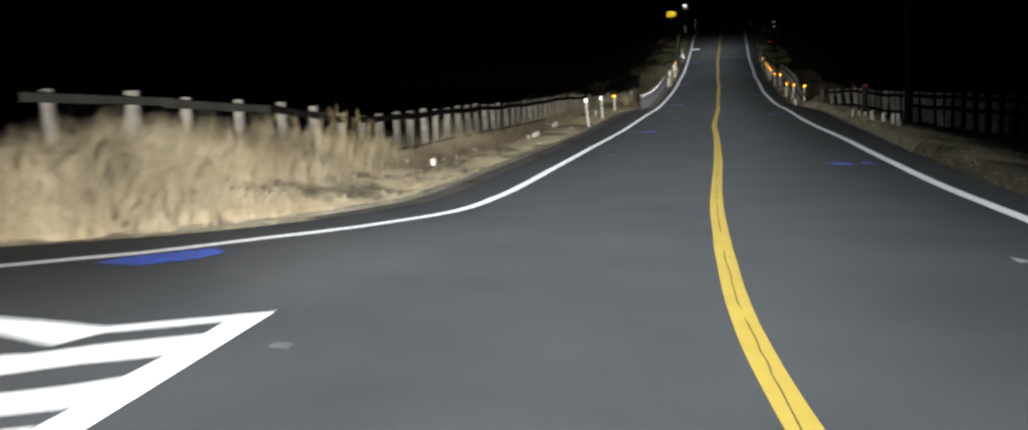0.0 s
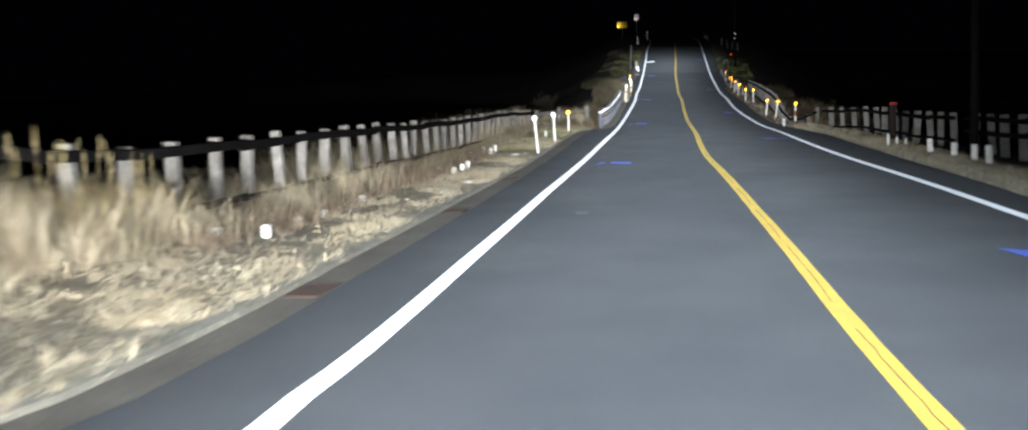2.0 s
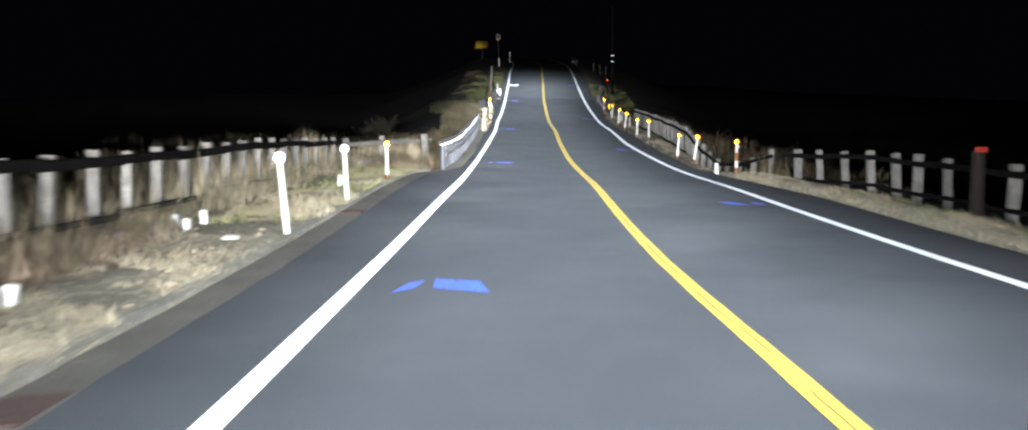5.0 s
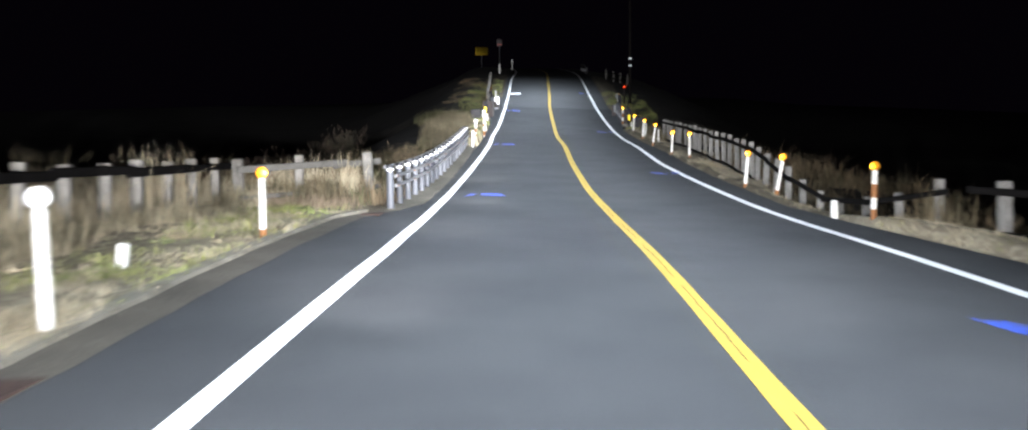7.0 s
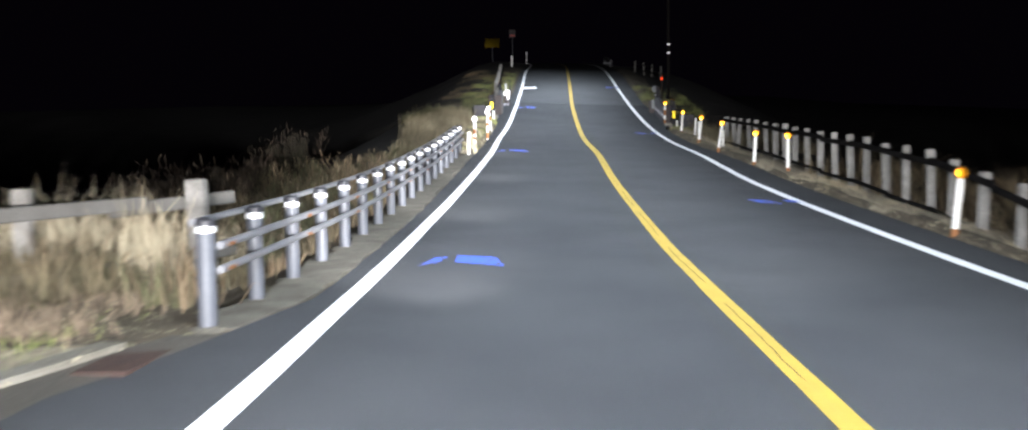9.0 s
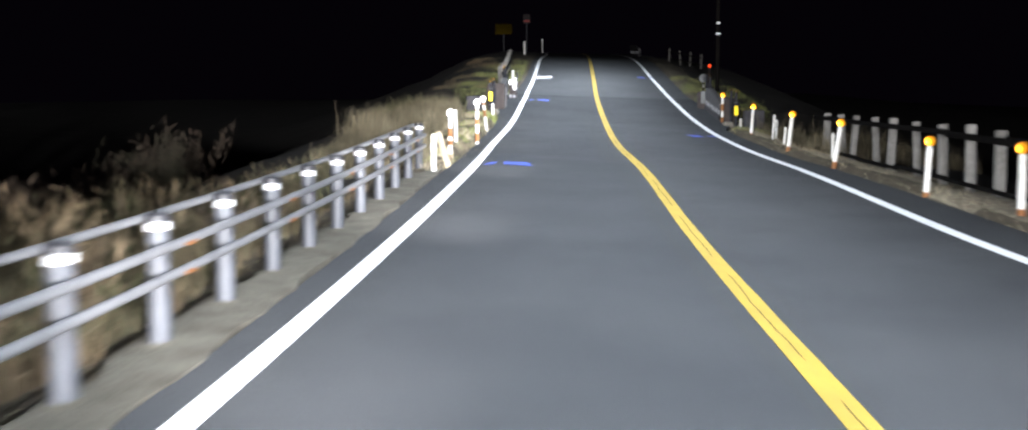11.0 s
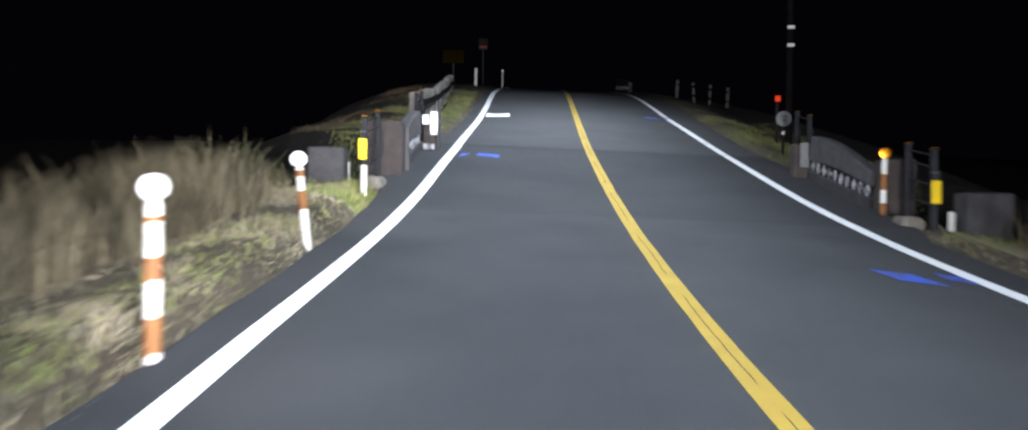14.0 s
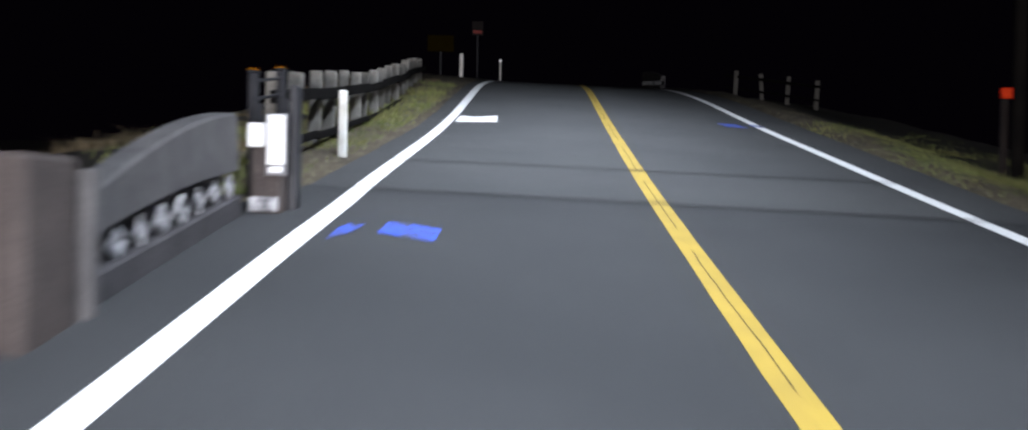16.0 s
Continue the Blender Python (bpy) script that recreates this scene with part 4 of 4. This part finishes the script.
part("post", lathe(bmesh.new(), [(0.045, -0.1), (0.042, 0.98)], 12), BROWN_POST, bollard)
part("reflector", box(bmesh.new(), -0.07, 0.07, -0.06, -0.045, 0.98, 1.12, 0.01), RED_TAPE, bollard, "orange-red reflector")

for s, o, ht, r, say in ((28.55, 5.89, 7.0, 0.1, "dark utility pole beside the fence, coloured near-black to look unlit"), (86.9, 5.1, 6.5, 0.09, "dark pole carrying two white reflective bands")):
    pole = tagged(new("utility_pole"), say, "pole", "poles")
    pole.matrix_world = stand(s, o)
    part("shaft", lathe(bmesh.new(), [(r, -0.2), (r * 0.7, ht)], 14), POLE_DARK, pole)
    if s > 60:
        for z in (2.42, 2.86):
            part("reflective_band", box(bmesh.new(), -0.09, 0.09, -0.11, -0.095, z - 0.04, z + 0.04, 0.005), TAPE_WHITE, pole, "white reflective plate")

board = tagged(new("warning_board"), "yellow rectangular warning board on a post far uphill", "road sign")
# both boards are turned to mirror the start lamp into the camera's first view
facing = (spot(119.3, -5.9) - spot(-0.6, -0.68, -0.6)).normalized()
board.matrix_world = Matrix.Translation(spot(119.3, -5.9)) @ pose(0, 0, 0, math.degrees(math.asin(facing.z)), 0, -math.degrees(math.atan2(facing.x, facing.y)))
part("post", lathe(bmesh.new(), [(0.05, -0.1), (0.05, 2.0)]), CAP_BLACK, board)
part("panel", box(bmesh.new(), -0.65, 0.65, -0.08, -0.06, 1.3, 2.1, 0.02), BOARD_YELLOW, board, "yellow panel")
board = tagged(new("round_sign"), "white and red road sign on a tall post uphill", "road sign")
facing = (spot(119.9, -4.1) - spot(-0.6, -0.68, -1.45)).normalized()
board.matrix_world = Matrix.Translation(spot(119.9, -4.1)) @ pose(0, 0, 0, math.degrees(math.asin(facing.z)), 0, -math.degrees(math.atan2(facing.x, facing.y)))
part("post", lathe(bmesh.new(), [(0.04, -0.1), (0.04, 2.8)]), CAP_BLACK, board)
part("disc", box(bmesh.new(), -0.28, 0.28, -0.07, -0.05, 2.2, 2.9, 0.02), BOARD_WHITE, board, "white face")
part("rim", box(bmesh.new(), -0.22, 0.22, -0.078, -0.072, 2.3, 2.45, 0.004), RED_DULL, board, "red band")

# ---- pale stones on the verge ----
for s, o, r, say in ((23.9, -5.01, 0.11, "flat white stone lying on the littered verge"), (22.05, -5.05, 0.1, "pale stone lying on the littered verge"), (31.45, -5.26, 0.12, "flat pale stone lying on the littered verge"), (24.3, -4.8, 0.07, "small pale stone beside the kerb")):
    bm = bmesh.new()
    bmesh.ops.create_icosphere(bm, subdivisions=2, radius=r)
    for v in bm.verts:
        v.co *= 1 + 0.28 * noise.noise(v.co * (0.9 / r) + Vector((s, o, 0)))
        v.co.z *= 0.45
    ob = part("stone", bm, PALE_STONE)
    ob.matrix_world = stand(s, o, None, s * 40)
    tagged(ob, say, "stone", "verge stones")

# ---- grass, weeds and stones ----
def blades(name, zone, count, tall, width, mat, label, seed, lean=0.35, clump=0.0, category="grass", gaps=0.0, spread=0.13):
    """Bent tapered blades strewn over a stretch of verge; zone: stations s0, s1 and offsets o0, o1."""
    rnd = np.random.RandomState(seed)
    s0, s1, o0, o1 = zone
    s, o = rnd.uniform(s0, s1, count), rnd.uniform(o0, o1, count)
    if clump:
        k = max(1, count // 26)
        cs, co = rnd.uniform(s0, s1, k), rnd.uniform(o0, o1, k)
        pick = rnd.randint(0, k, count)
        far = rnd.rand(count) < clump
        s = np.where(far, cs[pick] + rnd.normal(0, spread, count), s)
        o = np.where(far, co[pick] + rnd.normal(0, spread, count), o)
        size = np.where(far, rnd.uniform(0.45, 1.35, k)[pick], 0.75)
        fall, sway = rnd.uniform(0, 2 * np.pi, k)[pick], np.abs(rnd.normal(0, 0.5 * lean, k))[pick] * far
    else:
        size, fall, sway = np.ones(count), np.zeros(count), np.zeros(count)
    keep = (o < left_edge(s) - 0.37 * (s < 46)) | (o > right_edge(s) + np.where(s < 45, 0.24, 0.06))
    if gaps:
        keep &= np.array([noise.noise((p * 0.9, q * 1.3, seed + 0.5)) + 0.5 * noise.noise((p * 2.6, q * 3.1, seed)) for p, q in zip(s, o)]) > gaps - 0.55
    s, o, size, fall, sway = s[keep], o[keep], size[keep], fall[keep], sway[keep]
    count = len(s)
    d = bend(s)
    q = np.sqrt(1 + d * d)
    x, y = glide(CENTRE, s) + o / q, s - o * d / q
    z = plane_z(s, o) + np.where((s > 9) & (s < 45) & (o > left_edge(s) - 0.5) & (o < 0), 0.04, lie(s, o)) - 0.05
    patchy = np.array([0.75 + 0.6 * noise.noise((a * 0.45, b * 0.45, seed)) for a, b in zip(x, y)])
    h = rnd.uniform(tall[0], tall[1], count) * np.clip(patchy, 0.35, 1.4) * size
    a = rnd.normal(0, 0.6, count)
    b = rnd.uniform(0, 2 * np.pi, count)
    tilt = np.abs(rnd.normal(0, lean, count))
    w = width * rnd.uniform(0.6, 1.3, count)
    dx, dy = np.cos(a), np.sin(a)
    lx, ly = np.cos(b) * tilt + np.cos(fall) * sway, np.sin(b) * tilt + np.sin(fall) * sway
    tilt = np.hypot(lx, ly)
    v = np.empty((count, 5, 3))
    v[:, 0] = np.stack([x - dx * w, y - dy * w, z], -1)
    v[:, 1] = np.stack([x + dx * w, y + dy * w, z], -1)
    mx, my, mz = x + lx * h * 0.35, y + ly * h * 0.35, z + h * 0.62
    v[:, 2] = np.stack([mx + dx * w * 0.75, my + dy * w * 0.75, mz], -1)
    v[:, 3] = np.stack([mx - dx * w * 0.75, my - dy * w * 0.75, mz], -1)
    v[:, 4] = np.stack([x + lx * h * 1.15, y + ly * h * 1.15, z + h * np.clip(1.05 - 0.35 * tilt, 0.3, 1)], -1)
    base = np.arange(count)[:, None] * 5
    quads, tris = base + np.array([[0, 1, 2, 3]]), base + np.array([[3, 2, 4]])
    ob = sheet(name, v.reshape(-1, 3).tolist(), quads.tolist() + tris.tolist(), mat, smooth=False)
    tagged(ob, label, category, kind="stuff")


blades("dry_grass", (7.3, 46, -6.7, -4.5), 100000, (0.05, 0.2), 0.0045, STRAW, "trampled straw-coloured grass behind the kerb", 21, 1.1, 0.75, gaps=0.35)
blades("dry_grass", (3.4, 10.5, -9.5, -4.9), 40000, (0.1, 0.36), 0.0055, STRAW, "thick straw-coloured dead grass at the junction corner", 22, 0.8, 0.6, gaps=0.1)
blades("dry_grass", (10.3, 16.0, -7.2, -4.8), 17000, (0.05, 0.16), 0.0055, STRAW, "low flattened dead grass beyond the junction corner", 72, 1.0, 0.7, gaps=0.25)
blades("tall_grass", (6.5, 12.5, -9.0, -6.6), 36000, (0.5, 0.95), 0.005, STRAW, "drooping mounds of pale dead grass at the corner", 68, 0.75, 0.95, spread=0.24)
blades("tall_grass", (11, 16.5, -8.2, -6.65), 20000, (0.3, 0.62), 0.005, STRAW, "drooping mounds of pale dead grass on the bank", 70, 0.65, 0.95, spread=0.22)
blades("dry_grass", (2.5, 10, -17, -6.8), 45000, (0.2, 0.7), 0.008, STRAW, "thick straw-coloured dead grass along the side road", 23, 0.6, 0.75, gaps=0.2)
blades("tall_grass", (12, 24, -7.9, -6.3), 15000, (0.3, 0.78), 0.006, STRAW, "tall pale dead grass in front of the fence", 52, 0.3, 0.85, gaps=0.35)
blades("tall_grass", (14, 36, -8.2, -7.12), 30000, (0.55, 1.0), 0.006, STRAW_TALL, "tall dead grass standing behind the fence posts", 24, 0.3, 0.55)
blades("tall_grass", (14, 46, -6.8, -6.35), 17000, (0.25, 0.5), 0.006, STRAW_TALL, "dead grass round the fence posts", 62, 0.4, 0.75)
blades("tall_grass", (15, 36, -10.0, -8.2), 9000, (0.4, 1.0), 0.008, STRAW_TALL, "tall withered grass behind the fence", 25, 0.3, 0.75)
blades("tall_grass", (34, 46.4, -8.0, -7.1), 22000, (0.5, 0.85), 0.007, STRAW, "pale dead grass standing behind the fence", 51, 0.25, 0.4)
blades("tall_grass", (46.3, 49.5, -7.6, -5.9), 9000, (0.4, 0.75), 0.007, STRAW, "pale dead grass behind the fence end", 50, 0.3, 0.5)
blades("tall_grass", (47.0, 49.6, -6.6, -4.75), 9000, (0.55, 0.9), 0.007, STRAW, "pale dead grass filling the fence end", 69, 0.25, 0.4)
blades("weeds", (45.2, 48.5, -6.0, -4.6), 3500, (0.1, 0.4), 0.006, RED_WEED, "reddish withered weeds at the guardrail's start", 63, 0.6, 0.6, "weeds")
blades("tall_grass", (13.2, 16.4, -7.1, -6.7), 1100, (0.5, 0.78), 0.006, PAMPAS, "golden leaves of pampas grass at the fence", 26, 0.16, 0.85)


def plumes(s0, s1, o0, o1, count, tall, mat, label, seed):
    """Upright stalks of plume grass, each with a narrow feathery head of short hairs."""
    rnd = random.Random(seed)
    verts, faces = [], []

    def hair(a, b, w):
        side = Vector((rnd.uniform(-1, 1), rnd.uniform(-0.4, 0.4), 0)).normalized() * w
        n = len(verts)
        verts.extend([tuple(a - side), tuple(a + side), tuple(b)])
        faces.append((n, n + 1, n + 2))

    for _ in range(count):
        s, o = rnd.uniform(s0, s1), rnd.uniform(o0, o1)
        foot = spot(s, o)
        h = rnd.uniform(*tall)
        tip = foot + Vector((rnd.gauss(0, 0.06) * h, rnd.gauss(0, 0.06) * h, h))
        hair(foot, tip, 0.004)
        head = rnd.uniform(0.2, 0.32)
        for k in range(34):
            u = rnd.random()
            a = tip + (foot - tip).normalized() * head * u
            out = 0.005 + 0.011 * math.sin(math.pi * min(1, 0.15 + u * 0.85))
            b = a + Vector((rnd.gauss(0, out), rnd.gauss(0, out), rnd.uniform(0.04, 0.09)))
            hair(a, b, 0.0028)
    tagged(sheet("plume_grass", verts, faces, mat, smooth=False), label, "grass", kind="stuff")


plumes(13.4, 16.0, -7.15, -6.7, 20, (0.8, 1.02), PLUME, "golden feathery plumes of pampas grass above the fence", 71)
blades("tall_grass", (33, 36.5, -8.6, -7.7), 1500, (0.6, 0.95), 0.010, REED, "tall brown tuft of plume grass behind the fence", 67, 0.2, 0.85)
blades("tall_grass", (32, 54, -10.2, -8.0), 20000, (0.6, 0.95), 0.008, REED, "tall brown withered grass behind the fence", 60, 0.25, 0.7)
blades("weeds", (15, 31, -6.85, -5.9), 5200, (0.25, 0.6), 0.006, RED_WEED, "reddish withered weeds before the fence", 53, 0.5, 0.7, "weeds")
blades("verge_grass", (33, 46.5, -5.9, -4.55), 6000, (0.05, 0.2), 0.007, GREEN_GRASS, "tufts of green grass behind the kerb", 54, 0.7, 0.8)
blades("weeds", (46, 60, -8.5, -5.0), 16000, (0.5, 0.95), 0.010, BROWN_WEED, "withered brown weeds behind the guardrail", 27, 0.45, 0.6, "weeds")
blades("weeds", (46.5, 61.5, -6.6, -4.25), 11000, (0.25, 0.55), 0.008, BROWN_WEED, "tall withered weeds close behind the guardrail", 64, 0.4, 0.75, "weeds")
blades("weeds", (46.5, 61.5, -7.2, -4.6), 11000, (0.25, 0.6), 0.012, SHRUB, "dull green weeds close behind the guardrail", 65, 0.5, 0.8, "weeds")
blades("tall_grass", (63.3, 67.0, -5.4, -4.05), 12000, (0.3, 0.58), 0.006, REED, "tall dead reeds beyond the guardrail's end", 73, 0.25, 0.6, gaps=0.15)
blades("tall_grass", (66.6, 74.9, -5.6, -4.25), 27000, (0.35, 0.72), 0.006, REED, "dense stand of tall dead reeds by the road", 28, 0.22, 0.6, gaps=0.2)
blades("dry_grass", (63.5, 77.4, -4.3, -3.28), 9000, (0.06, 0.22), 0.005, STRAW, "flattened dead grass at the asphalt's edge", 55, 1.0, 0.7, gaps=0.45)
blades("dry_grass", (74.6, 77.4, -5.6, -3.7), 7000, (0.06, 0.24), 0.005, STRAW, "flattened dead grass before the bridge", 66, 1.0, 0.7, gaps=0.2)
blades("verge_grass", (63.5, 77.4, -4.0, -3.28), 6000, (0.05, 0.17), 0.006, GREEN_GRASS, "short yellow-green grass on the verge", 29, 0.8, 0.8, gaps=0.35)
blades("verge_grass", (75.6, 77.5, -4.1, -3.3), 4200, (0.1, 0.28), 0.007, GREEN_GRASS, "bright tuft of green grass at the bridge end", 30, 0.7, 0.3)
blades("scrub", (77.4, 82, -7.2, -5.0), 9000, (0.2, 0.7), 0.014, SHRUB, "dark scrub growing below the bridge", 56, 0.45, 0.7, "scrub")
blades("scrub", (74.2, 77.4, -6.8, -4.7), 5000, (0.15, 0.5), 0.012, SHRUB, "dark withered scrub beside the bridge end", 57, 0.5, 0.7, "scrub")
blades("verge_grass", (82.6, 97, -5.5, -3.2), 34000, (0.05, 0.18), 0.006, GREEN_GRASS, "yellow-green grass bank beyond the bridge", 31, 0.8, 0.4)
blades("dry_grass", (84.5, 98, -6.5, -3.9), 12000, (0.06, 0.25), 0.006, BROWN_WEED, "withered brown grass under the fence", 58, 0.9, 0.4)
blades("verge_grass", (14, 44, 3.7, 5.9), 44000, (0.05, 0.17), 0.006, STRAW, "thin short dead grass on the bank", 32, 0.9, 0.6)
blades("verge_grass", (5, 44, 3.6, 5.7), 15000, (0.04, 0.14), 0.006, GREEN_GRASS, "sparse short green grass on the bank", 33, 0.8, 0.6)
blades("verge_grass", (46, 76, 3.5, 5.6), 30000, (0.04, 0.16), 0.006, STRAW, "thin short dead grass under the fence", 34, 0.9, 0.6)
blades("weeds", (43, 62, 4.6, 10), 9000, (0.3, 0.9), 0.010, BROWN_WEED, "withered brown weeds behind the fence", 35, 0.45, 0.6, "weeds")
blades("tall_grass", (68, 75.4, 4.4, 7.5), 6000, (0.3, 0.7), 0.006, REED, "tall dead grass beside the bridge", 36, 0.3, 0.5)
blades("verge_grass", (74.2, 77.2, 3.55, 5.2), 2500, (0.06, 0.2), 0.006, GREEN_GRASS, "yellow-green grass before the stone block", 59, 0.8, 0.5)
blades("verge_grass", (81.2, 92, 3.55, 6.2), 22000, (0.05, 0.18), 0.006, GREEN_GRASS, "yellow-green grass beyond the bridge", 37, 0.8, 0.4)


def bushes(zone, count, tall, mat, label, seed):
    """Ragged leafy scrub: bent stems from one foot, each hung with narrow withered leaves at uneven heights."""
    rnd = random.Random(seed)
    verts, faces = [], []
    for _ in range(count):
        foot = spot(rnd.uniform(zone[0], zone[1]), rnd.uniform(zone[2], zone[3]))
        h = rnd.uniform(*tall)
        for _ in range(12):
            turn, lean = rnd.uniform(0, 6.283), abs(rnd.gauss(0, 0.32))
            tip = foot + Vector((math.cos(turn) * lean * h, math.sin(turn) * lean * h, h * rnd.uniform(0.55, 1.0)))
            n = len(verts)
            verts += [tuple(foot + Vector((-0.006, 0, -0.05))), tuple(foot + Vector((0.006, 0, -0.05))), tuple(tip)]
            faces.append((n, n + 1, n + 2))
            for _ in range(40):
                u = 1 - 0.85 * rnd.random() ** 0.9
                c = foot.lerp(tip, u) + Vector((rnd.gauss(0, 0.07), rnd.gauss(0, 0.07), rnd.gauss(0, 0.05)))
                a, b = rnd.uniform(-0.9, 0.9), rnd.uniform(-1.3, 1.3)
                w, ln = rnd.uniform(0.004, 0.011) * max(1, h), rnd.uniform(0.1, 0.26) * max(1, 0.8 * h)
                side = Vector((math.cos(a), math.sin(a), 0)) * w
                way = Vector((math.sin(b * 0.6) * 0.8, 0.3 * math.sin(a), abs(math.cos(b)))) * ln
                n = len(verts)
                verts += [tuple(c), tuple(c + way * 0.5 - side), tuple(c + way), tuple(c + way * 0.5 + side)]
                faces.append((n, n + 1, n + 2, n + 3))
    tagged(sheet("scrub", verts, faces, mat, smooth=False), label, "scrub", kind="stuff")


bushes((49, 62, -7.4, -4.9), 84, (0.6, 1.15), BROWN_WEED, "ragged withered brown scrub below the guardrail", 81)
bushes((49, 62.5, -7.6, -4.9), 76, (0.6, 1.05), SHRUB, "dull green scrub growing below the guardrail", 82)
bushes((49, 62, -6.6, -4.8), 34, (0.5, 0.95), RED_WEED, "reddish dead scrub behind the guardrail", 83)
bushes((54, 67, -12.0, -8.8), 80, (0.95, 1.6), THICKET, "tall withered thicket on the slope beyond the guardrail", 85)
bushes((54, 67, -10.5, -8.2), 40, (0.7, 1.2), DIM_SCRUB, "green leafy thicket on the slope beyond the guardrail, coloured dim", 86)
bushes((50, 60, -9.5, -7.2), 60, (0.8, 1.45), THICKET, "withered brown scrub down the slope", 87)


def stones(name, zone, count, size, seed, label):
    """Low angular clods and stones half sunk in the verge."""
    rnd = random.Random(seed)
    verts, faces = [], []
    for _ in range(count):
        s, o = rnd.uniform(zone[0], zone[1]), rnd.uniform(zone[2], zone[3])
        r = rnd.uniform(*size)
        c = spot(s, o)
        k = len(verts)
        n = 6
        turn = rnd.uniform(0, 6)
        for ring, (rad, up) in enumerate(((1.0, -0.2), (0.85, 0.25), (0.45, 0.5))):
            for i in range(n):
                a = turn + 2 * math.pi * i / n + rnd.uniform(-0.25, 0.25)
                q = r * rad * rnd.uniform(0.75, 1.2)
                verts.append((c.x + q * 1.3 * math.cos(a), c.y + q * math.sin(a), c.z + r * up * rnd.uniform(0.8, 1.2)))
        for ring in range(2):
            for i in range(n):
                faces.append((k + ring * n + i, k + ring * n + (i + 1) % n, k + (ring + 1) * n + (i + 1) % n, k + (ring + 1) * n + i))
        faces.append(tuple(k + 2 * n + i for i in range(n)))
    tagged(sheet(name, verts, faces, STONE, smooth=False), label, "stones", kind="stuff")


stones("verge_stones", (9, 45, -6.4, -4.7), 170, (0.02, 0.06), 41, "pale straw-coloured clods and stones scattered along the kerb")
stones("verge_stones", (63.5, 77, -4.4, -3.5), 30, (0.02, 0.045), 42, "pale stones on the grassy verge")
stones("verge_stones", (12, 75, 4.4, 5.4), 60, (0.02, 0.08), 43, "pale stones on the bank")
